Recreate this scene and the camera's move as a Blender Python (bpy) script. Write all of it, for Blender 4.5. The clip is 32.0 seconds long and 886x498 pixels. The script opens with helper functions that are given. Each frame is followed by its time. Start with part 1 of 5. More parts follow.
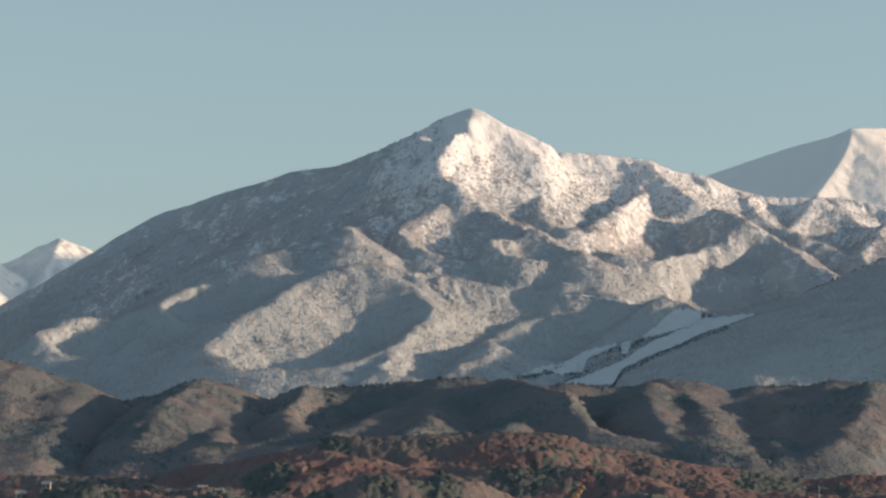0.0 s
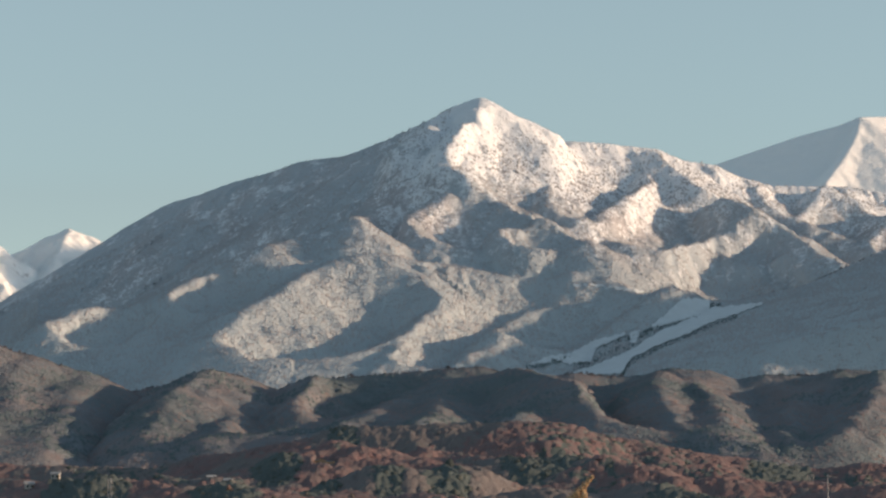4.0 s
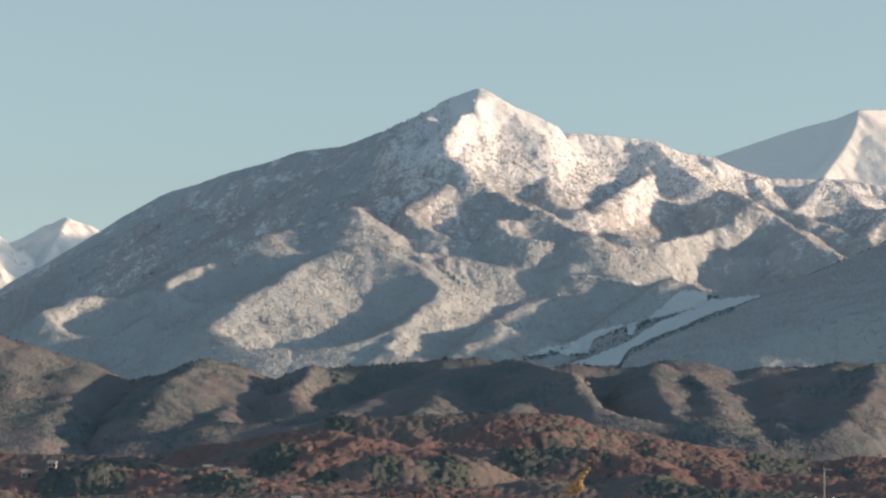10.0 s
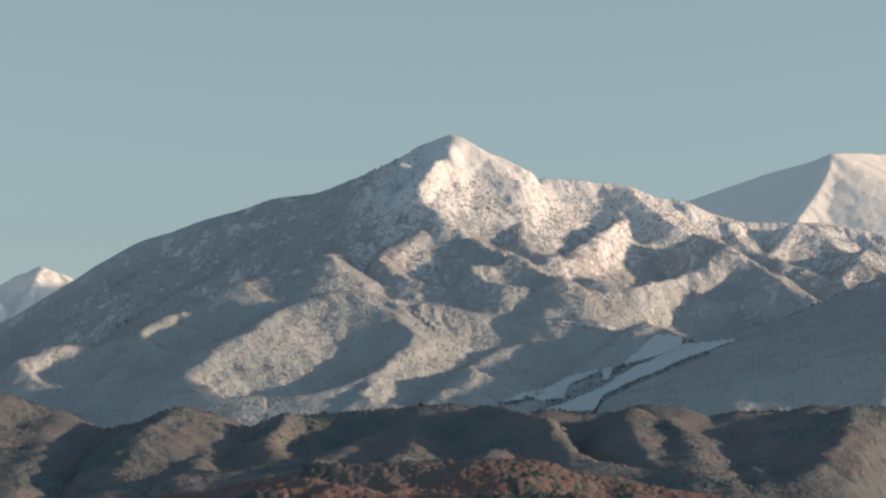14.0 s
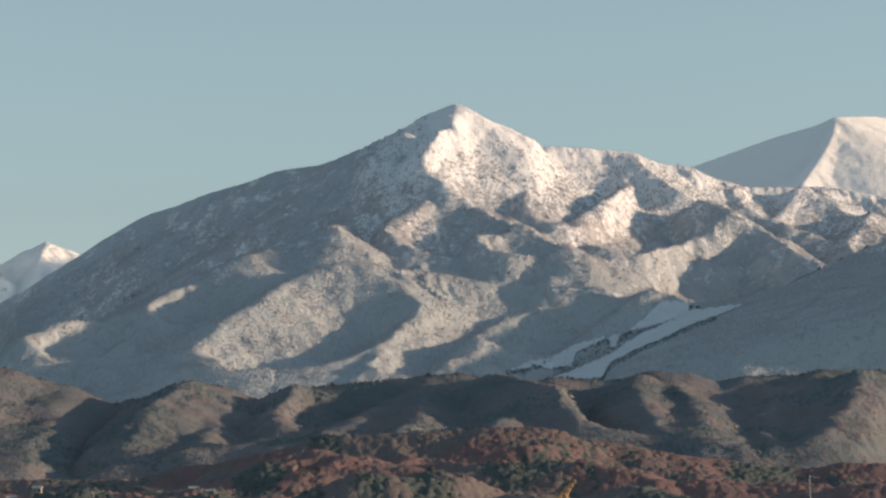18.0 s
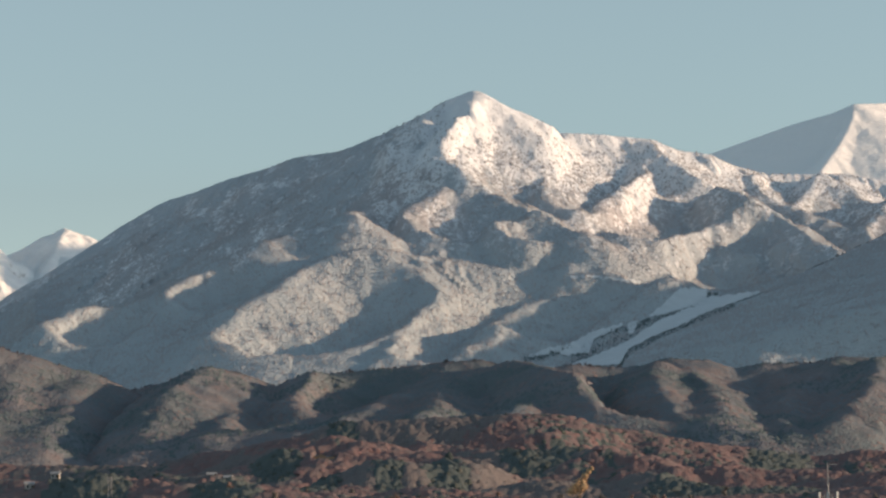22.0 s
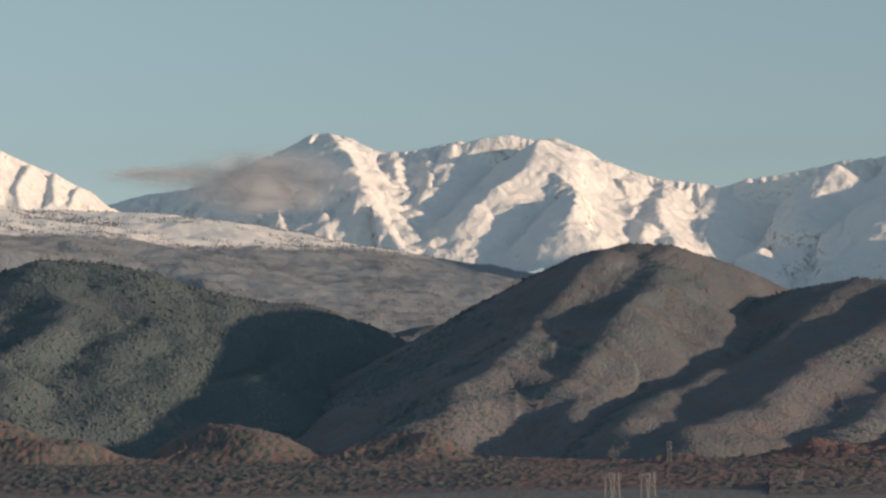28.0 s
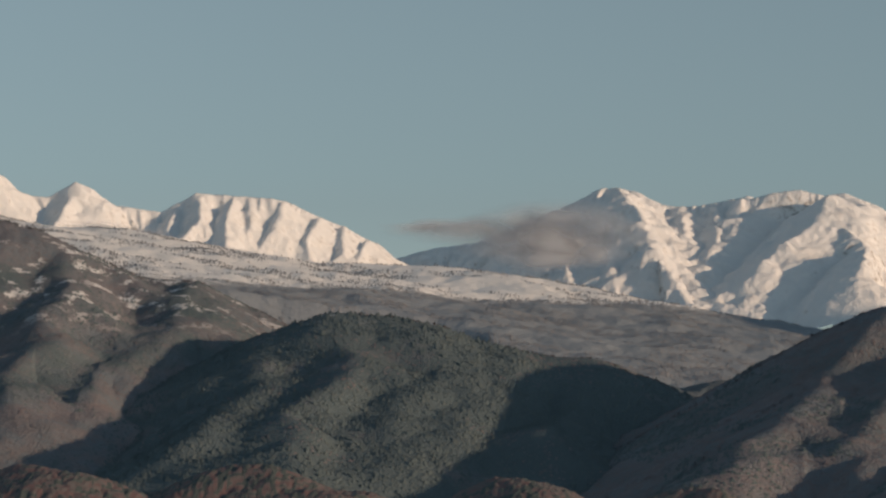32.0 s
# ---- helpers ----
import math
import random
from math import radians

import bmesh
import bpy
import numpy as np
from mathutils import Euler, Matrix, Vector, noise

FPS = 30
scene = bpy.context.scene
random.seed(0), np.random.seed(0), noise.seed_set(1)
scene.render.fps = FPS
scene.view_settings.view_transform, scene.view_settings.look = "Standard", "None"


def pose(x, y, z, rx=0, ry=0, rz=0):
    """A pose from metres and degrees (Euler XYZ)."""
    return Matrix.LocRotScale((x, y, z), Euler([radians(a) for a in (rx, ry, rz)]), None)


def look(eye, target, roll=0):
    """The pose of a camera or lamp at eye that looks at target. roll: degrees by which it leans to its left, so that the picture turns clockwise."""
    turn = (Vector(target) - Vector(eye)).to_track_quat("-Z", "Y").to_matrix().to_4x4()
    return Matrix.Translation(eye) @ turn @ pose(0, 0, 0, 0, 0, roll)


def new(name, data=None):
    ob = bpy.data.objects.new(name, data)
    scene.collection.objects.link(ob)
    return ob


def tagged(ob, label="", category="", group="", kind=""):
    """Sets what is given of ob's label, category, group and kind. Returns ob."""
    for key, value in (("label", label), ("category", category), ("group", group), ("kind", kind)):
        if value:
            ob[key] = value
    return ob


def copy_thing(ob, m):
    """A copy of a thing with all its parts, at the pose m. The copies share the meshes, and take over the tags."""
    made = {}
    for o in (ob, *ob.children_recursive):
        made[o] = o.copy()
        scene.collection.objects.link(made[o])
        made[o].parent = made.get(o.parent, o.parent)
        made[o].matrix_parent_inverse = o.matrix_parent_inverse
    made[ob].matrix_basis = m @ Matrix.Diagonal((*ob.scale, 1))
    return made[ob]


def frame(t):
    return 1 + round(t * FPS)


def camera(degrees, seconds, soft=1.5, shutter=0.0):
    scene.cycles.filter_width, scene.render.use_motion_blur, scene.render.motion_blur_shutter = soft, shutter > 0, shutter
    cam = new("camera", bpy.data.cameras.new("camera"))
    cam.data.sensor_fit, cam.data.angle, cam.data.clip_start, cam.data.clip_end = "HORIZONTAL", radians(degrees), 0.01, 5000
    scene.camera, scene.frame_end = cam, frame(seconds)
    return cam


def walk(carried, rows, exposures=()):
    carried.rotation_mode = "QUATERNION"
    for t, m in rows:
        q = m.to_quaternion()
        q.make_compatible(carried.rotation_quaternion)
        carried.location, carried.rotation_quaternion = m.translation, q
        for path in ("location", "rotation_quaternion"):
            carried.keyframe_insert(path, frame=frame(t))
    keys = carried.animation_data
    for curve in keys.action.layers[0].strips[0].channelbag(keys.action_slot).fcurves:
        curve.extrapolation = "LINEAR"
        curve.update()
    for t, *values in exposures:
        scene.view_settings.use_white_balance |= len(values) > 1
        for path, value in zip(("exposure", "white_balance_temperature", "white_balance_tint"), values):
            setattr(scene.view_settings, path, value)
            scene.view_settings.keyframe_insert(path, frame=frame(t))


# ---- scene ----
EYE = 12.0
cam = camera(16.0, 32.0, soft=2.4)
# seconds, heading to the right, upward tilt, lean to the right (degrees); the camera turns on the spot
TURNS = [
    (0, 0.000, 5.100, 0.00),
    (0.5, 0.106, 4.688, -0.21),
    (1, 0.417, 5.088, -0.05),
    (1.5, 0.468, 5.099, -0.02),
    (2, 0.441, 4.796, -0.16),
    (2.5, -0.149, 4.577, -0.13),
    (3, -0.162, 4.798, -0.10),
    (3.5, -0.212, 4.888, 0.18),
    (5.5, 0.104, 5.029, -0.32),
    (6, 0.168, 5.071, -0.19),
    (6.5, -0.379, 4.983, -0.31),
    (7, -0.302, 4.719, 0.03),
    (7.5, 0.244, 4.683, 0.05),
    (8, 0.384, 4.499, 0.08),
    (8.5, 0.287, 4.339, 0.08),
    (9, 0.290, 4.323, -0.36),
    (9.5, -0.146, 4.548, -0.13),
    (10, -0.097, 4.744, -0.20),
    (10.5, 0.165, 4.695, -0.03),
    (11, 0.551, 4.919, -0.12),
    (11.5, 0.657, 5.052, 0.03),
    (12, 0.664, 5.104, 0.07),
    (12.5, 0.693, 5.239, 0.01),
    (13, 0.331, 4.823, -0.16),
    (13.5, 0.048, 5.227, 0.21),
    (14, 0.329, 5.582, 0.25),
    (14.5, 0.538, 5.283, 0.28),
    (16.5, 0.479, 5.075, 0.26),
    (17, 0.288, 5.151, 0.74),
    (17.5, -0.013, 5.193, 0.84),
    (18, 0.147, 5.033, 1.12),
    (18.5, 0.067, 5.045, 1.03),
    (19, 0.026, 5.750, 0.65),
    (19.5, 0.040, 5.295, 0.70),
    (20, 0.087, 5.416, 0.82),
    (20.5, 0.168, 5.420, 1.04),
    (21, 0.173, 5.076, 1.05),
    (21.5, 0.160, 4.799, 1.09),
    (22, -0.174, 4.795, 1.02),
    (22.5, -1.099, 4.782, 1.05),
    (23, -2.162, 4.418, 1.14),
    (23.5, -3.805, 4.432, 1.10),
    (24, -5.143, 4.722, 0.82),
    (24.5, -6.864, 4.995, 0.74),
    (25, -8.570, 4.846, 0.55),
    (25.5, -10.517, 4.425, 0.62),
    (26, -12.621, 4.333, 0.73),
    (26.5, -14.790, 4.237, 0.28),
    (28.5, -20.870, 4.275, 0.26),
    (29, -21.783, 4.628, -0.01),
    (29.5, -22.238, 4.778, -0.17),
    (30, -22.885, 4.713, -0.21),
    (30.5, -23.718, 5.143, -0.42),
    (31, -24.073, 5.080, -0.67),
    (31.5, -24.425, 5.207, -0.52),
    (32, -24.867, 5.070, -0.50),
]
# the film darkens as the view turns from the mountain to the open sky
EXPOSURES = [(t, stops - 0.12, 5950 if t < 28 else 5880, 3) for t, stops in ((0, 0.33), (3, 0.41), (6, 0.36), (9, 0.54), (12, 0.38), (14, 0.22), (17, 0.34), (18, 0.34), (20, 0.2), (22, 0.38), (23, 0.44), (24, 0.26), (25, 0.06), (26, 0.06), (28.5, -0.02), (30, -0.2), (32, -0.44))]
walk(cam, [(t, pose(0, 0, EYE, 90 + up, lean, -turn)) for t, turn, up, lean in TURNS], EXPOSURES)

# ---- light ----
SUN_AZ, SUN_UP = 92.0, 8.5      # bearing of the sun, to the right of the first view, and its height
world = bpy.data.worlds.new("world")
scene.world = world
world.use_nodes = True
wn, wl = world.node_tree.nodes, world.node_tree.links
sky = wn.new("ShaderNodeTexSky")
sky.sky_type, sky.sun_disc = "NISHITA", False
sky.sun_elevation, sky.sun_rotation = radians(SUN_UP), radians(SUN_AZ)
sky.air_density, sky.dust_density, sky.ozone_density, sky.altitude = 1.0, 0.4, 2.0, 300
tone = wn.new("ShaderNodeHueSaturation")
tone.inputs["Hue"].default_value, tone.inputs["Saturation"].default_value = 0.480, 0.47
wl.new(sky.outputs[0], tone.inputs["Color"])
wl.new(tone.outputs[0], wn["Background"].inputs[0])
wn["Background"].inputs[1].default_value = 0.134

sun_data = bpy.data.lights.new("sun", "SUN")
sun_data.energy, sun_data.angle, sun_data.color = 4.8, radians(1.0), (1.0, 0.635, 0.385)
sun = new("sun", sun_data)
su, sa = radians(SUN_UP), radians(SUN_AZ)
sun.matrix_world = look((0, 0, 900), (-math.sin(sa) * math.cos(su), -math.cos(sa) * math.cos(su), 900 - math.sin(su)))


# ---- materials ----
class Nodes:
    """A small builder for node materials in object space (metres)."""

    def __init__(self, name, rough=0.9):
        self.mat = bpy.data.materials.new(name)
        self.mat.use_nodes = True
        self.tree = self.mat.node_tree
        self.bsdf = self.tree.nodes["Principled BSDF"]
        self.bsdf.inputs["Roughness"].default_value = rough
        self.bsdf.inputs["Specular IOR Level"].default_value = 0.15
        self.co = self.tree.nodes.new("ShaderNodeNewGeometry")

    def node(self, kind, **props):
        n = self.tree.nodes.new(kind)
        for k, v in props.items():
            setattr(n, k, v)
        return n

    def link(self, a, b):
        self.tree.links.new(a, b)

    def put(self, socket, v):
        if isinstance(v, (int, float)):
            socket.default_value = v
        elif isinstance(v, tuple):
            socket.default_value = (*v, 1.0)
        else:
            self.link(v, socket)

    def noise(self, size, detail=4.0, rough=0.6, stretch=(1, 1, 1)):
        m = self.node("ShaderNodeMapping")
        m.inputs["Scale"].default_value = [s / size for s in stretch]
        self.link(self.co.outputs["Position"], m.inputs["Vector"])
        n = self.node("ShaderNodeTexNoise")
        n.inputs["Scale"].default_value, n.inputs["Detail"].default_value, n.inputs["Roughness"].default_value = 1.0, detail, rough
        self.link(m.outputs[0], n.inputs["Vector"])
        return n.outputs["Fac"]

    def math(self, op, a, b=0.0, clamp=False):
        n = self.node("ShaderNodeMath", operation=op, use_clamp=clamp)
        self.put(n.inputs[0], a), self.put(n.inputs[1], b)
        return n.outputs[0]

    def step(self, v, low, high):
        n = self.node("ShaderNodeMapRange", interpolation_type="SMOOTHSTEP")
        self.put(n.inputs[0], v)
        n.inputs[1].default_value, n.inputs[2].default_value = low, high
        return n.outputs[0]

    def mix(self, f, a, b):
        n = self.node("ShaderNodeMix", data_type="RGBA")
        self.put(n.inputs[0], f), self.put(n.inputs[6], a), self.put(n.inputs[7], b)
        return n.outputs[2]

    def ramp(self, f, stops):
        n = self.node("ShaderNodeValToRGB")
        e = n.color_ramp.elements
        while len(e) < len(stops):
            e.new(0.5)
        for k, (p, c) in zip(e, stops):
            k.position, k.color = p, (*c, 1.0)
        self.put(n.inputs[0], f)
        return n.outputs[0]

    def height(self):
        n = self.node("ShaderNodeSeparateXYZ")
        self.link(self.co.outputs["Position"], n.inputs[0])
        return n.outputs[2]

    def upward(self):
        n = self.node("ShaderNodeSeparateXYZ")
        self.link(self.co.outputs["Normal"], n.inputs[0])
        return n.outputs[2]

    def done(self, colour, bump=None, depth=1.0, strength=0.6):
        self.put(self.bsdf.inputs["Base Color"], colour)
        if bump is not None:
            b = self.node("ShaderNodeBump")
            b.inputs["Distance"].default_value, b.inputs["Strength"].default_value = depth, strength
            self.put(b.inputs["Height"], bump)
            self.link(b.outputs[0], self.bsdf.inputs["Normal"])
        return self.mat


def snow_material(name, rock=0.0, depth=5.0):
    m = Nodes(name, 0.7)
    coarse, fine = m.noise(60, 5), m.noise(9, 5, 0.65)
    bare = m.math("MULTIPLY", m.step(m.upward(), 0.72, 0.45), m.step(fine, 0.45, 0.7))
    bare = m.math("MAXIMUM", bare, m.math("MULTIPLY", m.step(coarse, 0.56, 0.7), rock))
    c = m.mix(bare, m.mix(coarse, (0.88, 0.88, 0.89), (0.93, 0.92, 0.91)), (0.30, 0.27, 0.25))
    return m.done(c, m.math("ADD", fine, coarse), depth, 0.7)


def wooded_snow_material(name, low, high, rust=0.5, gain=0.55, start=0.80, drawn=(1, 1, 1), dense=0.0, depth=6.0, white=(0.73, 0.785, 0.85), sharp=0.42, clump=38, wooded_west=False):
    """Forest floor: bare growth low down, its colour hazed to a pale blue-grey, more and more snow with height."""
    m = Nodes(name, 0.85)
    broad, patch, fine = m.noise(170, 4, 0.6, drawn), m.noise(clump, 6, 0.65, drawn), m.noise(7, 4, 0.7)
    up = m.step(m.height(), low, high)
    if wooded_west:
        n = m.node("ShaderNodeSeparateXYZ")
        m.link(m.co.outputs["Position"], n.inputs[0])
        up = m.math("MULTIPLY", up, m.step(m.math("ADD", n.outputs[0], m.math("MULTIPLY", broad, 90)), -60, 70))
        up = m.math("ADD", up, m.math("MULTIPLY", m.step(m.height(), 290, 190), -0.5))
    f = m.math("ADD", m.math("MULTIPLY", patch, 0.75), m.math("MULTIPLY", fine, 0.62))
    f = m.math("ADD", f, m.math("MULTIPLY", broad, 0.5))
    f = m.math("ADD", f, m.math("MULTIPLY", up, gain))
    snow = m.step(f, start, start + sharp)
    # the pale blue-grey of these woods is distance haze painted into the colour
    hazed_scrub = m.mix(m.step(patch, 0.4, 0.62), (0.460, 0.500, 0.545), (0.410, 0.450, 0.500))
    hazed_scrub = m.mix(m.math("MULTIPLY", m.step(broad, 0.45, 0.65), rust), hazed_scrub, (0.440, 0.405, 0.420))
    hazed_scrub = m.mix(m.step(m.height(), low - 130, high - 130), m.mix(patch, (0.440, 0.500, 0.540), (0.440, 0.470, 0.500)), hazed_scrub)
    hazed_scrub = m.mix(dense, hazed_scrub, (0.192, 0.218, 0.249))
    grain = m.noise(3.0, 3, 0.6)
    relief = m.math("ADD", m.math("ADD", m.math("MULTIPLY", patch, 0.5), fine), m.math("MULTIPLY", grain, 0.4))
    return m.done(m.mix(snow, hazed_scrub, white), relief, depth, 0.8)


def hill_material(name, snow_from=1e4, green=0.5, rust=0.3, stands=0.42):
    """Leafless woods of brown and grey, tinted blue for haze, with dark stands of conifers, a little snow on top."""
    m = Nodes(name, 0.9)
    broad, patch, fine = m.noise(140, 4), m.noise(26, 6, 0.65), m.noise(5, 4, 0.7)
    # bluish lift in the wood and conifer colours paints in the haze
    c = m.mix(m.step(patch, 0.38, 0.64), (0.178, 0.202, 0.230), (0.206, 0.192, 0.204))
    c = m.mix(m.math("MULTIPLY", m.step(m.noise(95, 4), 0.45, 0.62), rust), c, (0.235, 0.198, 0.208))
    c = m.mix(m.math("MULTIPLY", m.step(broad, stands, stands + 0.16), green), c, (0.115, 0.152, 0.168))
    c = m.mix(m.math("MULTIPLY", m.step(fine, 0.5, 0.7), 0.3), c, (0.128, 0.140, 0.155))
    sn = m.math("MULTIPLY", m.step(m.height(), snow_from, snow_from + 60), m.step(patch, 0.53, 0.62))
    twig = m.noise(2.4, 3, 0.6)
    return m.done(m.mix(sn, c, (0.72, 0.72, 0.73)), m.math("ADD", m.math("ADD", m.math("MULTIPLY", patch, 0.5), fine), m.math("MULTIPLY", twig, 0.6)), 2.2, 0.8)


def foliage_material(name, stops, grain=1.2, soft=True, gaps=0.45):
    """Each crown takes a tint of its own; finer noise breaks it up."""
    m = Nodes(name, 0.85)
    tint = m.math("ADD", m.math("MULTIPLY", m.step(m.noise(34, 4, 0.6), 0.3, 0.7), 0.8), m.math("MULTIPLY", m.co.outputs["Random Per Island"], 0.2))
    c = m.ramp(tint, stops)
    c = m.mix(m.math("MULTIPLY", m.step(m.noise(grain, 4, 0.7), 0.42, 0.68), gaps), c, (0.14, 0.135, 0.135))
    if soft:
        n = m.node("ShaderNodeAttribute", attribute_name="canopy")
        m.link(n.outputs["Vector"], m.bsdf.inputs["Normal"])
    return m.done(c)


SNOW = snow_material("packed_snow", 0.0, 2.0)
SNOW_ROCK = snow_material("snow_and_rock", 0.14, 3.5)
MAIN_SLOPE = wooded_snow_material("hazy_wooded_snow_slope", 320, 480, 0.8, 0.50, 0.92, (1.5, 0.5, 0.45), 0.0, 3.5, (0.78, 0.80, 0.84), 0.22, 26, True)
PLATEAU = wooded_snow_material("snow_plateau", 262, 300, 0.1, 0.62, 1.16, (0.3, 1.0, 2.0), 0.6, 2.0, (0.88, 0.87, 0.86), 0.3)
HILL = hill_material("hazy_bare_woods")
HILL_HIGH = hill_material("hazy_bare_woods_with_snow", 170, 0.9, 0.35)
# broad hill: conifer colour spread wider to paint the shade it lies in
HILL_SHADED = hill_material("shaded_conifer_woods_with_snow", 175, 0.95, 0.25, 0.30)
HILL_FOOT = hill_material("hazy_rusty_woods", 1e4, 0.6, 0.3)
FLOOR = hill_material("woodland_floor", 1e4, 0.35)
# mountain and plateau twigs: colour lifted to blue-grey to stand for haze
HAZY_BARE_TREE = foliage_material("hazy_bare_twigs", [(0.0, (0.420, 0.440, 0.475)), (0.5, (0.450, 0.435, 0.455)), (1.0, (0.420, 0.450, 0.485))], gaps=0.06)
HAZY_PLATEAU_TREE = foliage_material("hazy_plateau_twigs", [(0.0, (0.320, 0.345, 0.380)), (0.5, (0.350, 0.350, 0.372)), (1.0, (0.300, 0.325, 0.362))], gaps=0.1)
# leafless crowns on the hills carry the same painted haze
HAZY_HILL_TREE = foliage_material("hazy_leafless_crowns", [(0.0, (0.172, 0.192, 0.222)), (0.4, (0.200, 0.188, 0.204)), (0.7, (0.214, 0.182, 0.192)), (1.0, (0.170, 0.184, 0.210))], gaps=0.12)
def canopy_material(name):
    """Closed woods in late autumn: stands of rust, faded olive and dark conifers, a tint for every crown."""
    m = Nodes(name, 0.9)
    tint, stand = [m.node("ShaderNodeAttribute", attribute_name=k).outputs["Fac"] for k in ("tint", "stand")]
    rust = m.ramp(tint, [(0.0, (0.140, 0.120, 0.128)), (0.35, (0.212, 0.134, 0.132)), (0.7, (0.172, 0.138, 0.142)), (1.0, (0.245, 0.146, 0.136))])
    olive = m.ramp(tint, [(0.0, (0.145, 0.152, 0.158)), (0.5, (0.180, 0.156, 0.156)), (1.0, (0.162, 0.158, 0.158))])
    pine = m.ramp(tint, [(0.0, (0.088, 0.112, 0.116)), (1.0, (0.108, 0.128, 0.124))])
    c = m.mix(m.step(stand, 1.35, 1.65), m.mix(m.step(stand, 0.35, 0.65), rust, olive), pine)
    fine, twig = m.noise(1.6, 4, 0.7), m.noise(6, 3)
    c = m.mix(m.math("MULTIPLY", m.step(fine, 0.45, 0.7), 0.4), c, (0.125, 0.112, 0.108))
    mat = m.done(c, m.math("ADD", fine, twig), 0.8, 0.6)
    soft = m.node("ShaderNodeAttribute", attribute_name="canopy")
    m.link(soft.outputs["Vector"], next(n for n in m.tree.nodes if n.bl_idname == "ShaderNodeBump").inputs["Normal"])
    return mat


HAZY_FOOT_TREE = foliage_material("hazy_rusty_crowns", [(0.0, (0.176, 0.198, 0.224)), (0.4, (0.206, 0.190, 0.202)), (0.7, (0.230, 0.184, 0.188)), (1.0, (0.178, 0.188, 0.208))], gaps=0.12)
RED_TREE = foliage_material("autumn_crowns", [(0.0, (0.184, 0.134, 0.140)), (0.3, (0.248, 0.150, 0.149)), (0.6, (0.205, 0.150, 0.154)), (0.85, (0.270, 0.161, 0.154)), (1.0, (0.178, 0.140, 0.146))])
# far needles, paler and bluer than the near pines: haze mixed in
HAZY_GREEN_TREE = foliage_material("hazy_conifer_needles", [(0.0, (0.124, 0.168, 0.186)), (0.6, (0.136, 0.178, 0.190)), (1.0, (0.150, 0.186, 0.194))])
PINE_TREE = foliage_material("pine_crowns", [(0.0, (0.075, 0.09, 0.083)), (0.6, (0.09, 0.103, 0.092)), (1.0, (0.11, 0.115, 0.098))])
GREY_TREE = foliage_material("faded_crowns", [(0.0, (0.148, 0.152, 0.156)), (0.5, (0.185, 0.160, 0.160)), (1.0, (0.160, 0.162, 0.162))])

# ---- the land ----
GRID = np.random.RandomState(7).rand(256, 256) * 2 * math.pi


def perlin(x, y):
    """Gradient noise, about -0.7 to 0.7."""
    xi, yi = np.floor(x).astype(int), np.floor(y).astype(int)
    u, v = x - xi, y - yi
    fu, fv = u * u * u * (u * (u * 6 - 15) + 10), v * v * v * (v * (v * 6 - 15) + 10)

    def corner(i, j):
        a = GRID[(xi + i) % 256, (yi + j) % 256]
        return np.cos(a) * (u - i) + np.sin(a) * (v - j)
    a, b = corner(0, 0) * (1 - fu) + corner(1, 0) * fu, corner(0, 1) * (1 - fu) + corner(1, 1) * fu
    return a * (1 - fv) + b * fv


def fbm(x, y, size, octaves=4, gain=0.5):
    h, a, f = 0, 1.0, 1.0 / size
    for k in range(octaves):
        h = h + a * perlin(x * f + 31.7 * k, y * f - 17.3 * k)
        a, f = a * gain, f * 2.03
    return h


def line(points, *far):
    """A ridge line from (bearing, rise) in degrees as seen from the lookout, at distances that run evenly through far."""
    d = np.interp(np.linspace(0, 1, len(points)), np.linspace(0, 1, len(far)), far)
    return np.array([(k * math.sin(radians(b)), k * math.cos(radians(b)), EYE + k * math.tan(radians(e))) for (b, e), k in zip(points, d)])


def spurs(ridge, every, length, drop, seed, spread=45, aside=28):
    """Side ridges that fall from a ridge line towards the lookout."""
    rng, out = random.Random(seed), []
    for a, b in zip(ridge[:-1], ridge[1:]):
        span = math.hypot(*(b - a)[:2])
        for k in range(max(1, round(span / every))):
            p = a + (b - a) * ((k + rng.random()) / max(1, round(span / every)))
            turn = math.atan2(-p[0], -p[1]) + radians(aside + rng.uniform(-spread, spread))
            pts, q, far = [p - (0, 0, 1)], p.copy(), length * rng.uniform(0.6, 1.2)
            for s in range(4):
                turn += radians(rng.uniform(-18, 18))
                q = q + np.array([math.sin(turn) * far / 4, math.cos(turn) * far / 4, -drop * far / 4 * rng.uniform(0.75, 1.25)])
                pts.append(q)
            out.append(np.array(pts))
    return out


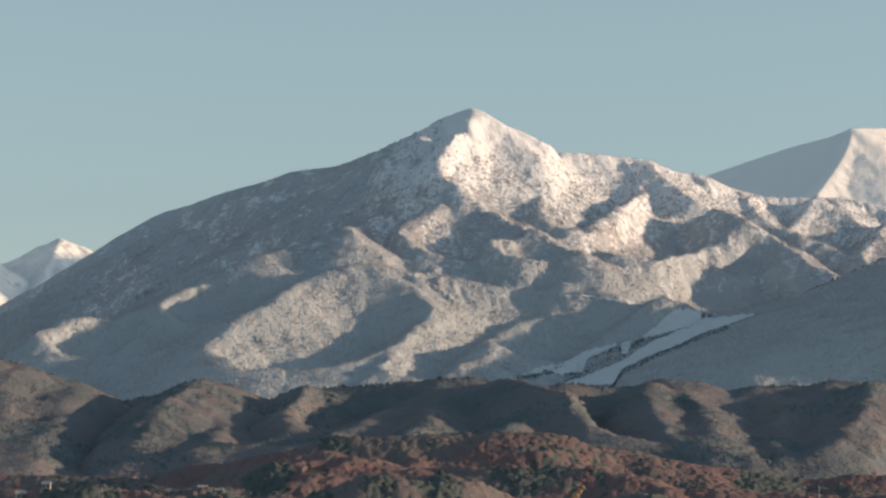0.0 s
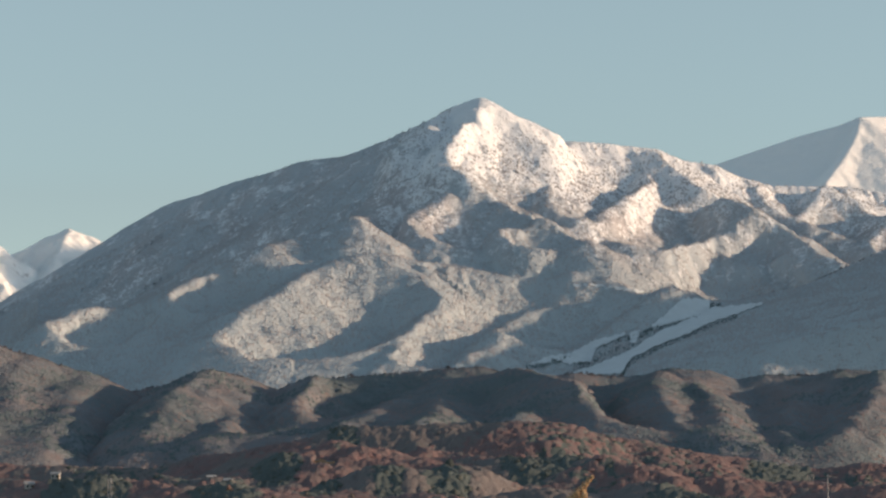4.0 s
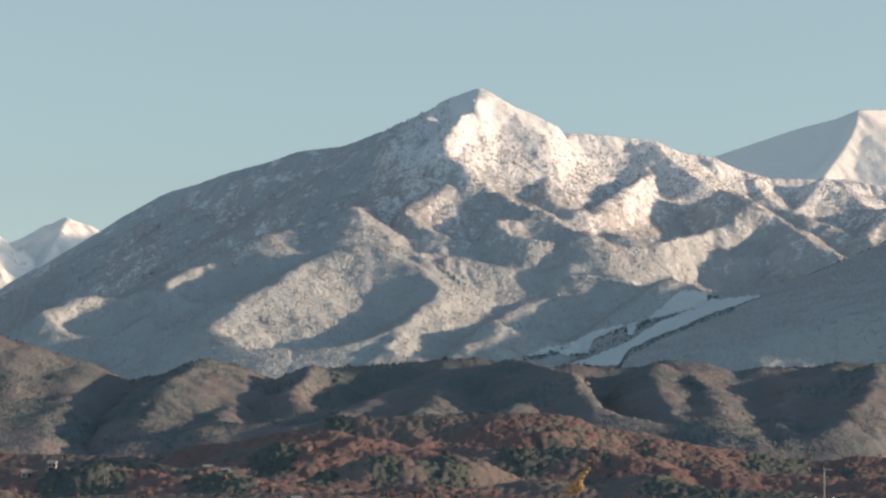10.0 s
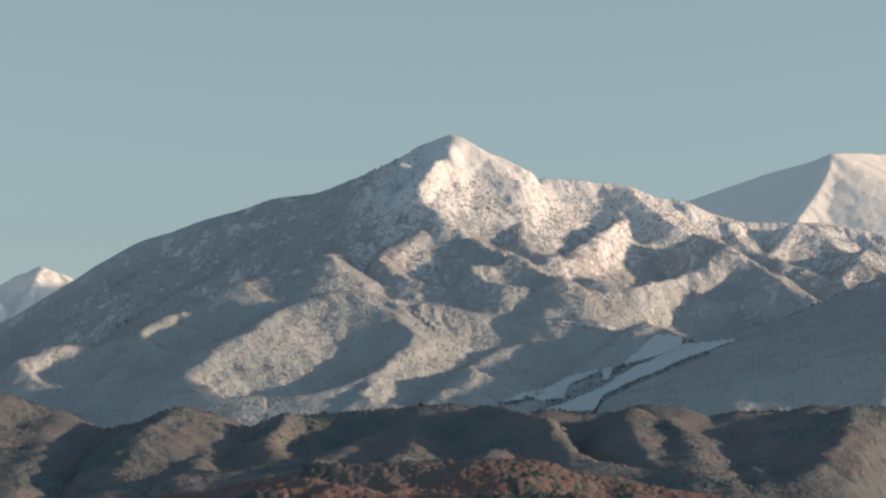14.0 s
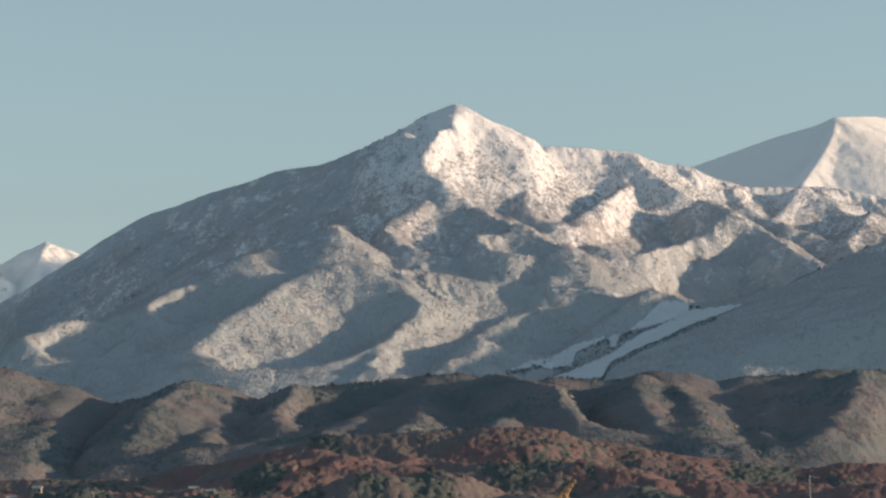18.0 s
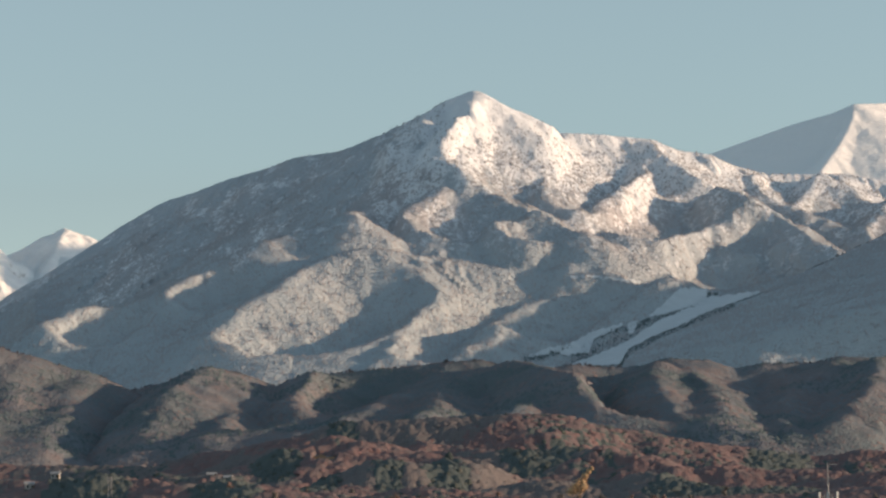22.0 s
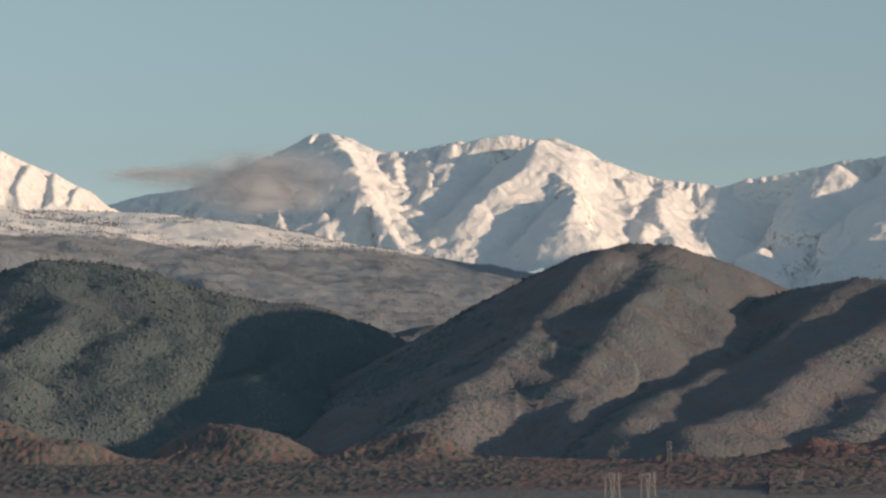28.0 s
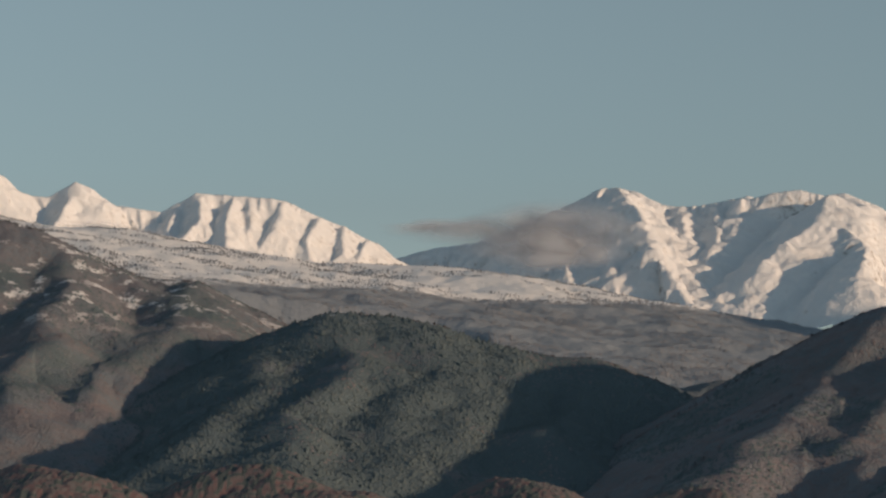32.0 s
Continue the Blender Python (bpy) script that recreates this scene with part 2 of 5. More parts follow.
def landform(lines, slope=0.6, round_=6.0, ribs=(), rough=(), floor=None, bend=0.0, crests=1, calm=None):
    """A height function: the highest of all ridge lines, falling off to both sides, with ribs that run down the slopes."""
    def height(x, y):
        if bend:
            top = lines[0]
            off = np.full(x.shape, 1e5)
            for a, b in zip(top[:-1], top[1:]):
                dx, dy = b[0] - a[0], b[1] - a[1]
                t = np.clip(((x - a[0]) * dx + (y - a[1]) * dy) / (dx * dx + dy * dy), 0, 1)
                off = np.minimum(off, np.hypot(x - a[0] - t * dx, y - a[1] - t * dy))
            sway = bend * np.clip(off / 110 - 0.15, 0, 1)
            x, y = x + sway * fbm(x, y, 170, 3), y + sway * fbm(x + 900, y - 500, 130, 3)
        first, second = np.full(x.shape, -1e5), np.full(x.shape, -1e5)
        along, away, which, crest = np.zeros(x.shape), np.zeros(x.shape), np.zeros(x.shape), np.full(x.shape, 1e5)
        for k, item in enumerate(lines):
            pts, fall, lean = (*item, 0.0)[:3] if isinstance(item, tuple) else (item, slope, 0.0)
            own, s_own, d_own, run = np.full(x.shape, -1e5), np.zeros(x.shape), np.zeros(x.shape), 0.0
            for a, b in zip(pts[:-1], pts[1:]):
                dx, dy = b[0] - a[0], b[1] - a[1]
                n = math.hypot(dx, dy)
                t = np.clip(((x - a[0]) * dx + (y - a[1]) * dy) / (n * n), 0, 1)
                d = np.hypot(x - a[0] - t * dx, y - a[1] - t * dy)
                z = a[2] + t * (b[2] - a[2]) - fall * (np.sqrt(d * d + round_ * round_) - round_) + lean * (x - a[0] - t * dx)
                crest = np.minimum(crest, d) if k < crests else crest
                m = z > own
                own, s_own, d_own = np.where(m, z, own), np.where(m, run + t * n, s_own), np.where(m, d, d_own)
                run += n
            m = own > first
            second = np.where(m, first, np.maximum(second, own))
            first, along, away, which = np.where(m, own, first), np.where(m, s_own, along), np.where(m, d_own, away), np.where(m, k, which)
        gap = first - second
        h = first + np.maximum(0, 1.6 * round_ - gap) ** 2 / (6.4 * round_) * np.clip(crest / 40 - 0.25, 0, 1)
        wx = fbm(x, y, 90, 3) * 45
        ease = 1.0 if calm is None else calm(x, y)
        for size, deep in ribs:
            u = (along + wx * size / 90 + away * 0.25 * perlin(x / 260, y / 260)) / size
            r = 1 - 2.2 * np.abs(perlin(u + which * 7.7, away / (size * 5) + which * 3.1))
            h = h + ease * deep * (r - 0.7) * (1 - np.exp(-away / size)) * np.clip(gap / deep, 0, 1)
        for size, deep in rough:
            h = h + ease * deep * fbm(x, y, size, 4, 0.55) * np.clip(0.25 + crest / size, 0, 1)
        if floor is not None:
            low = floor(x, y)
            h = np.where(h - low > 12, h, np.where(h - low < -12, low, low + (h - low + 12) ** 2 / 48))
        return h
    return height


def mesh_from(name, verts, faces, mat, smooth=True):
    """A mesh object out of arrays; all faces have the same number of corners."""
    me = bpy.data.meshes.new(name)
    n, c = faces.shape
    me.vertices.add(len(verts)), me.loops.add(n * c), me.polygons.add(n)
    me.vertices.foreach_set("co", np.ascontiguousarray(verts, dtype=np.float32).ravel())
    me.loops.foreach_set("vertex_index", np.ascontiguousarray(faces, dtype=np.int32).ravel())
    me.polygons.foreach_set("loop_start", np.arange(0, n * c, c, dtype=np.int32))
    me.polygons.foreach_set("use_smooth", np.full(n, smooth))
    me.materials.append(mat)
    me.update(calc_edges=True)
    return new(name, me)


def sheet(name, height, b0, b1, d0, d1, nb, nd, mat):
    """The land between two bearings and two distances, as one surface."""
    b, d = np.meshgrid(np.radians(np.linspace(b0, b1, nb)), np.linspace(d0, d1, nd), indexing="ij")
    x, y = d * np.sin(b), d * np.cos(b)
    v = np.stack([x, y, height(x, y)], -1).reshape(-1, 3)
    i = (np.arange(nb - 1)[:, None] * nd + np.arange(nd - 1)[None, :]).ravel()
    return mesh_from(name, v, np.stack([i, i + nd, i + nd + 1, i + 1], 1), mat)


def rise(low, high, d0, d1):
    """A gentle floor that climbs away from the lookout."""
    return lambda x, y: low + (high - low) * np.clip((np.hypot(x, y) - d0) / (d1 - d0), 0, 1.2) + fbm(x, y, 220, 3) * 16


# the main mountain: skyline, spurs and the front ridges
sky_left = line([(-10.8, 2.5), (-9.6, 3.1), (-8.9, 3.45), (-8.02, 3.96), (-7.42, 4.33), (-6.36, 4.86), (-5.65, 5.34), (-4.98, 5.77), (-4.63, 5.87), (-3.96, 6.12), (-3.34, 6.28), (-2.73, 6.49), (-1.90, 6.60), (-1.08, 6.92), (-0.46, 7.21), (0.17, 7.52), (0.56, 7.65)], 4330, 3700)
sky_right = line([(0.56, 7.65), (0.89, 7.45), (1.20, 7.21), (1.51, 6.98), (1.87, 6.87), (2.65, 6.83), (3.16, 6.76), (3.73, 6.70), (4.09, 6.53), (4.70, 6.40), (5.31, 6.16), (5.82, 6.02), (6.54, 6.00), (7.15, 5.97), (8.04, 5.82), (9.2, 5.6)], 3700, 3980)


def low(points, fall, lean=0.0):
    """A ridge line with gentler sides than the rest, most of all its east side."""
    return points, fall, lean


main_lines = [
    sky_left, sky_right,
    line([(0.06, 6.29), (-0.97, 5.83), (-1.56, 5.49), (-1.97, 5.36)], 3400, 3270),
    line([(0.01, 6.29), (0.68, 5.93), (1.51, 5.52), (2.54, 5.11), (3.46, 4.28)], 3400, 3130),
    line([(0.56, 7.62), (0.46, 7.33), (0.30, 6.87), (0.06, 6.29)], 3695, 3400),
    line([(3.73, 6.68), (4.39, 6.07), (5.21, 5.65), (6.33, 4.98), (7.33, 4.36), (8.8, 3.7)], 3800, 3250),
    line([(5.82, 6.0), (6.33, 5.49), (8.03, 4.65), (9.2, 4.2)], 3880, 3450),
    line([(7.15, 5.95), (7.5, 5.4), (8.9, 4.9)], 3920, 3600),
    # front ridges
    low(line([(-1.95, 4.70), (-1.48, 4.80), (-0.87, 4.72), (0.16, 4.60), (1.40, 4.34), (3.05, 4.18), (3.51, 4.02)], 3100, 3150, 3080), 0.44),
    low(line([(-1.48, 4.8), (-1.97, 4.7), (-2.58, 4.31), (-3.3, 3.79), (-3.91, 3.18), (-4.42, 2.56)], 3130, 2740), 0.42),
    low(line([(-1.56, 5.49), (-1.97, 5.38), (-2.58, 5.15), (-3.3, 4.99), (-3.92, 4.61), (-4.43, 4.42), (-4.94, 4.09), (-5.96, 3.88), (-6.77, 3.55), (-7.67, 3.16), (-9.6, 2.6), (-10.8, 2.2)], 3290, 3080, 2850), 0.46),
    low(line([(3.51, 4.02), (4.07, 4.18), (4.89, 4.32), (5.60, 4.11), (6.82, 3.75), (8.01, 3.43), (9.2, 3.2)], 3080, 3030), 0.42),
    low(line([(7.23, 3.85), (6.7, 3.45), (6.1, 2.9), (5.6, 2.4)], 2960, 2640), 0.48),
    low(line([(7.13, 3.85), (7.73, 3.64), (8.01, 3.33), (8.8, 3.0)], 2960, 2850), 0.42),
]
def skirt(x, y):
    """The mountain's own foot, which sinks away to the west."""
    return rise(40, 240, 2450, 3600)(x, y) - 220 * np.clip((-7.5 - np.degrees(np.arctan2(x, y))) / 2.5, 0, 1)


def calm_front(x, y):
    """The west flank and the low front slopes are smoother than the broken middle."""
    b, d = np.degrees(np.arctan2(x, y)), np.hypot(x, y)
    return np.clip((b + 2.6) / 2.4, 0.35, 1) * np.clip((d - 2850) / 350, 0.55, 1)


# smaller spurs and gullies on the slopes: half width in metres and the line as bearing and rise
def spur(wide, *points):
    return 0.42 * wide, wide, points


def gully(wide, *points):
    return -0.42 * wide, wide, points


# under the summit
RELIEF = [spur(35, (-0.06, 7.23), (-0.30, 7.06), (-0.46, 6.77), (-0.54, 6.48)),
          gully(24, (0.15, 7.13), (0.01, 6.87), (-0.06, 6.52)),
          spur(30, (0.43, 7.23), (0.30, 6.87), (0.15, 6.46)),
          gully(22, (0.84, 6.98), (0.66, 6.72), (0.51, 6.41), (0.40, 6.24)),
          spur(22, (1.03, 6.92), (0.97, 6.56), (1.02, 6.21)),
          gully(55, (1.83, 6.75), (1.73, 6.46), (1.62, 6.00), (1.80, 5.72), (2.16, 5.48), (2.62, 5.12))]
# the east bowls
RELIEF += [spur(45, (2.83, 6.64), (2.68, 6.40), (2.42, 6.10), (2.11, 5.62)),
           gully(50, (3.29, 6.40), (3.19, 6.20), (2.78, 5.84), (2.41, 5.53)),
           spur(50, (4.58, 5.93), (4.11, 5.47), (3.70, 5.27), (3.29, 5.04), (2.93, 4.83)),
           gully(45, (4.88, 5.64), (4.52, 5.26), (4.11, 5.06), (3.59, 4.76)),
           spur(30, (4.78, 5.91), (5.55, 5.36), (6.26, 4.87), (7.07, 4.37), (7.92, 3.87)),
           spur(35, (5.65, 5.25), (5.42, 4.95), (5.25, 4.69), (5.08, 4.49)),
           gully(35, (5.90, 5.05), (5.69, 4.79), (5.54, 4.49))]
RELIEF += [spur(30, (5.71, 6.00), (5.75, 5.81), (6.01, 5.56)),
           gully(30, (6.35, 5.91), (6.29, 5.71), (6.18, 5.50)),
           spur(40, (6.93, 5.85), (6.67, 5.60), (6.52, 5.35)),
           gully(42, (7.33, 5.64), (7.20, 5.29), (7.09, 5.08)),
           spur(36, (8.04, 5.43), (7.94, 5.07), (7.80, 4.67)),
           gully(30, (8.26, 5.12), (8.15, 4.66))]
# the ribbed face in the middle
RELIEF += [spur(40, (-1.50, 5.42), (-1.64, 5.23), (-1.71, 4.97)),
           gully(42, (-0.63, 5.64), (-0.73, 5.23), (-0.63, 4.87)),
           spur(40, (-0.06, 5.95), (-0.09, 5.54), (-0.06, 5.13), (0.04, 4.77)),
           gully(50, (0.51, 5.59), (0.35, 5.23), (0.30, 4.82)),
           spur(32, (1.23, 5.31), (1.38, 5.13), (1.38, 4.87)),
           gully(34, (1.79, 5.13), (1.69, 4.82))]
# the front ridges
RELIEF += [gully(100, (-0.81, 4.45), (-1.27, 4.02), (-1.76, 3.71), (-2.58, 3.30), (-3.45, 2.95)),
           spur(55, (2.10, 4.32), (1.53, 4.05), (1.02, 3.79), (0.30, 3.30), (-0.32, 2.99), (-1.66, 2.65)),
           gully(48, (1.95, 4.02), (1.28, 3.67), (0.35, 3.20), (-0.37, 2.77)),
           spur(45, (2.67, 4.10), (1.94, 3.79), (1.43, 3.43), (1.02, 3.13), (0.50, 2.85)),
           gully(45, (2.77, 3.84), (2.15, 3.38), (1.53, 2.99))]
RELIEF += [spur(35, (-4.17, 4.40), (-4.58, 4.15), (-4.94, 3.92)),
           gully(42, (-3.90, 4.22), (-4.17, 3.94), (-4.53, 3.76)),
           spur(40, (-5.96, 3.88), (-6.56, 3.70), (-7.07, 3.37)),
           gully(42, (-5.73, 3.73), (-6.16, 3.42), (-6.66, 3.11)),
           spur(60, (7.21, 3.88), (6.65, 3.51), (6.04, 3.10), (5.52, 2.75)),
           gully(45, (7.48, 3.35), (6.95, 2.94), (6.54, 2.69)),
           spur(30, (4.87, 4.39), (4.51, 4.24), (4.10, 4.09)),
           gully(30, (5.25, 4.23), (5.02, 4.08), (4.77, 3.96))]


def meet(height, b, e, d0, d1):
    """The distance at which a slope, seen from the lookout at bearing b, rises to e degrees."""
    d = np.arange(d0, d1, 3.0)[:, None]
    s, c = np.sin(np.radians(b))[None], np.cos(np.radians(b))[None]
    z = height(d * s, d * c) - EYE
    return d[np.argmax(z >= d * np.tan(np.radians(e))[None], axis=0), 0]


def placed(relief, body, d0, d1):
    """The lines of spurs and gullies in the world: they leave the slope at their head, and run out at their foot."""
    out = []
    for lift, wide, points in relief:
        p = np.array(points)
        t = np.linspace(0, 1, 4 * len(p) - 3)
        b, e = [np.interp(t, np.linspace(0, 1, len(p)), k) for k in p.T]
        d = meet(body, b, e, d0, d1)
        good = (d > d0 + 3) & (np.abs(d - np.median(d)) < 260)
        if good.sum() < 3:
            continue
        t, d, b = t[good], d[good], np.radians(b[good])
        d = np.polyval(np.polyfit(t, d, 2), t)
        x, y = d * np.sin(b), d * np.cos(b)
        z = np.polyval(np.polyfit(t, body(x, y), 3), t)
        out.append((1 if lift > 0 else -1, wide, np.stack([x, y, z + lift * np.clip(t / 0.25, 0, 1) * np.clip((1 - t) / 0.2, 0.2, 1)], -1)))
    return out


def carved(form, lines, crest=None, fall=0.62):
    """The form with its spurs added and its gullies cut in; the crest line keeps its height."""
    def height(x, y):
        h = np.array(form(x, y), dtype=float)
        keep = np.full(x.shape, 1e5)
        for a, b in () if crest is None else zip(crest[:-1], crest[1:]):
            dx, dy = b[0] - a[0], b[1] - a[1]
            t = np.clip(((x - a[0]) * dx + (y - a[1]) * dy) / (dx * dx + dy * dy), 0, 1)
            keep = np.minimum(keep, np.hypot(x - a[0] - t * dx, y - a[1] - t * dy))
        sx, sy = x + 7 * fbm(x, y, 50, 3) + 5 * fbm(x, y, 17, 2), y + 7 * fbm(x + 300, y, 50, 3) + 3 * fbm(x + 90, y, 19, 2)
        for sign, wide, pts in lines:
            lo, hi = pts[:, :2].min(0) - 1.6 * wide, pts[:, :2].max(0) + 1.6 * wide
            near = (x > lo[0]) & (x < hi[0]) & (y > lo[1]) & (y < hi[1])
            if not near.any():
                continue
            px, py, was = sx[near], sy[near], sign * h[near]
            best, off = np.full(px.shape, -1e5), np.full(px.shape, 1e5)
            for a, b in zip(pts[:-1], pts[1:]):
                dx, dy = b[0] - a[0], b[1] - a[1]
                t = np.clip(((px - a[0]) * dx + (py - a[1]) * dy) / (dx * dx + dy * dy + 1e-6), 0, 1)
                d = np.hypot(px - a[0] - t * dx, py - a[1] - t * dy)
                best, off = np.maximum(best, sign * (a[2] + t * (b[2] - a[2])) - fall * (np.sqrt(d * d + 9) - 3)), np.minimum(off, d)
            gain = best - was
            gain = np.where(gain > 5, gain, np.where(gain < -5, 0, (gain + 5) ** 2 / 20))
            fade = np.clip((1.6 - off / wide) / 0.6, 0, 1) * np.clip(keep[near] / 30 - 0.2, 0, 1)
            h[near] += sign * gain * fade
        return h
    return height


mountain_body = landform(main_lines, 0.62, 8, (), (), skirt, 0, 2, calm_front)
mountain_form = carved(landform(main_lines, 0.62, 8, ((140, 6), (58, 14), (26, 12), (12, 5)), ((60, 6),), skirt, 0, 2, calm_front), placed(RELIEF, mountain_body, 2550, 4200), np.vstack([sky_left, sky_right[1:]]))
PISTE = line([(5.60, 3.87), (2.68, 2.60)], 3010, 2730)


def main_height(x, y):
    """The mountain, with the even slope of the ski ground let into its front."""
    a, b = PISTE
    dx, dy = b[0] - a[0], b[1] - a[1]
    t = np.clip(((x - a[0]) * dx + (y - a[1]) * dy) / (dx * dx + dy * dy), -0.1, 1.15)
    east = dx * (y - a[1]) - dy * (x - a[0]) > 0
    k = np.clip((np.where(east, 340, 115) - np.hypot(x - a[0] - t * dx, y - a[1] - t * dy)) / 65, 0, 1)
    k = k * k * (3 - 2 * k) * np.clip((np.hypot(x, y) - 2580) / 90, 0, 1)
    return mountain_form(x, y) * (1 - k) + k * (a[2] + 0.282 * (0.85 * (x - a[0]) + 0.53 * (y - a[1])))


mountain = tagged(sheet("snowy_mountain", main_height, -10.8, 9.0, 2480, 4330, 840, 330, MAIN_SLOPE), "tall mountain under patchy snow and leafless woods", "mountain")

# the high snow range behind it
right_top = line([(3.6, 5.9), (4.80, 6.40), (5.63, 6.67), (6.34, 6.90), (7.26, 7.13), (7.45, 7.23)], 4760, 4480)
right_back = line([(7.45, 7.23), (8.06, 7.22), (8.6, 7.17), (9.4, 7.05)], 4480, 4790)
right_edge = line([(7.45, 7.22), (7.40, 6.98), (7.22, 6.62), (7.00, 6.32), (6.78, 6.02)], 4480, 4180)
right_height = landform([right_top, right_back, low(right_edge, 0.7, 0.0)], 0.5, 4, ((60, 4), (24, 2)), ((40, 2),))
tagged(sheet("snow_peak", right_height, 3.4, 9.2, 4050, 4800, 220, 120, SNOW), "smooth white snow peak behind the mountain", "mountain")
cone_top = line([(-9.2, 4.2), (-8.03, 4.76), (-7.62, 4.91), (-7.27, 5.12), (-6.97, 5.26), (-6.61, 5.13), (-6.36, 4.93), (-5.69, 4.57), (-5.0, 4.2)], 4720, 4720)
tagged(sheet("snow_peak", landform([cone_top, line([(-6.97, 5.24), (-7.1, 4.9), (-7.4, 4.4)], 4715, 4500), line([(-7.5, 4.95), (-7.9, 4.5)], 4715, 4560)], 0.62, 5, ((40, 10),), ((30, 5),)), -9.2, -5.0, 4400, 4760, 140, 90, SNOW_ROCK), "small pointed white peak in the distance", "mountain")

dome_top = line([(-19.46, 5.98), (-18.94, 6.10), (-18.43, 6.18), (-17.97, 6.05), (-17.61, 6.10), (-17.09, 5.90), (-16.27, 5.49), (-15.65, 5.33), (-14.83, 5.22), (-14.57, 5.17), (-14.10, 5.32), (-13.38, 5.42), (-12.56, 5.57), (-11.53, 5.71), (-11.01, 5.96), (-10.50, 5.96), (-9.98, 5.80), (-9.48, 5.53), (-8.66, 5.27), (-8.16, 4.95), (-7.90, 4.82), (-7.55, 4.59), (-7.0, 4.2)], 4620, 4600, 4560)
dome_height = landform([
    dome_top,
    line([(-17.62, 6.09), (-17.81, 5.50), (-17.00, 5.08), (-16.39, 4.25)], 4610, 4180),
    line([(-17.62, 6.09), (-18.64, 5.20), (-19.26, 4.69)], 4610, 4250),
    line([(-18.63, 6.15), (-19.36, 5.51), (-20.08, 4.90)], 4610, 4300),
    line([(-17.00, 5.08), (-17.61, 4.67), (-18.14, 3.55)], 4330, 4100),
    line([(-14.64, 5.15), (-14.55, 4.44), (-13.75, 3.46)], 4590, 4120),
    line([(-12.56, 5.55), (-11.94, 5.15), (-10.71, 5.04), (-10.2, 4.4)], 4590, 4250),
    line([(-10.50, 5.94), (-9.89, 5.13), (-8.98, 4.30), (-9.50, 3.69)], 4570, 4100),
    line([(-15.65, 5.31), (-15.76, 4.66), (-15.25, 3.84)], 4600, 4150),
    line([(-13.38, 5.40), (-13.2, 4.8), (-12.4, 4.2), (-12.6, 3.6)], 4590, 4120),
    line([(-9.0, 5.35), (-8.7, 4.8), (-8.1, 4.2)], 4570, 4300)], 0.62, 6, ((110, 38), (38, 24), (18, 11), (9, 4)), ((50, 8),), rise(200, 270, 4000, 4600))
DOME_RELIEF = [gully(75, (-18.08, 5.96), (-18.46, 5.52), (-19.02, 5.11), (-19.63, 4.79), (-20.04, 4.25)),
               spur(60, (-17.69, 6.07), (-17.91, 5.70), (-18.02, 5.31), (-18.56, 5.03), (-19.12, 4.70)),
               spur(50, (-17.03, 5.19), (-17.18, 4.80), (-17.39, 4.39), (-17.60, 3.98)),
               gully(45, (-16.36, 4.84), (-16.28, 4.38), (-16.26, 4.12)),
               gully(50, (-14.68, 5.03), (-14.75, 4.57), (-14.69, 4.01)),
               spur(40, (-14.43, 4.80), (-14.33, 4.36), (-14.11, 3.95)),
               gully(95, (-13.95, 4.75), (-13.59, 4.25), (-13.60, 3.43)),
               spur(85, (-10.84, 5.76), (-11.00, 5.25), (-11.11, 4.73), (-11.22, 4.12))]
DOME_RELIEF += [spur(45, (-12.46, 5.47), (-12.60, 5.22), (-12.86, 4.86), (-13.12, 4.61)),
                gully(45, (-11.36, 5.13), (-11.93, 4.90), (-12.45, 4.65)),
                spur(26, (-12.30, 4.63), (-12.40, 4.39), (-12.51, 4.19)),
                spur(24, (-13.26, 4.09), (-13.37, 3.84), (-13.49, 3.69)),
                spur(40, (-10.65, 4.32), (-10.86, 4.01), (-11.13, 3.71)),
                spur(30, (-13.88, 4.05), (-13.96, 3.79), (-14.06, 3.54))]
dome_height = carved(dome_height, placed(DOME_RELIEF, dome_height, 4050, 4650), dome_top)
tagged(sheet("snow_range", dome_height, -20.6, -7.0, 4060, 4680, 600, 170, SNOW_ROCK), "long white snow range with fluted sides", "mountain range")
horn_top = line([(-26.6, 4.5), (-25.83, 4.87), (-25.11, 5.08), (-24.29, 5.19), (-22.65, 5.87), (-22.03, 6.18), (-21.72, 6.21), (-21.41, 6.13), (-21.00, 5.90), (-20.5, 5.85), (-19.97, 5.94), (-19.36, 6.03), (-18.9, 5.9)], 4760, 4640)
horn_height = landform([
    horn_top, line([(-21.74, 6.19), (-21.32, 5.72), (-21.11, 5.11), (-20.40, 4.08)], 4650, 4160),
    line([(-21.74, 6.19), (-22.0, 5.6), (-22.7, 5.0), (-22.6, 4.5)], 4650, 4300),
    line([(-20.6, 5.85), (-20.5, 5.3), (-19.9, 4.6)], 4650, 4350), line([(-19.97, 5.92), (-19.9, 5.3), (-20.2, 4.8)], 4650, 4350),
    line([(-21.32, 5.70), (-21.9, 5.0), (-21.7, 4.2)], 4540, 4200)], 0.62, 6, ((90, 32), (34, 21), (16, 9), (9, 4)), ((45, 8),), rise(200, 280, 4000, 4600))
tagged(sheet("snow_range", horn_height, -26.6, -19.0, 4100, 4780, 330, 150, SNOW_ROCK), "white horned peak above a bank of cloud", "mountain range")
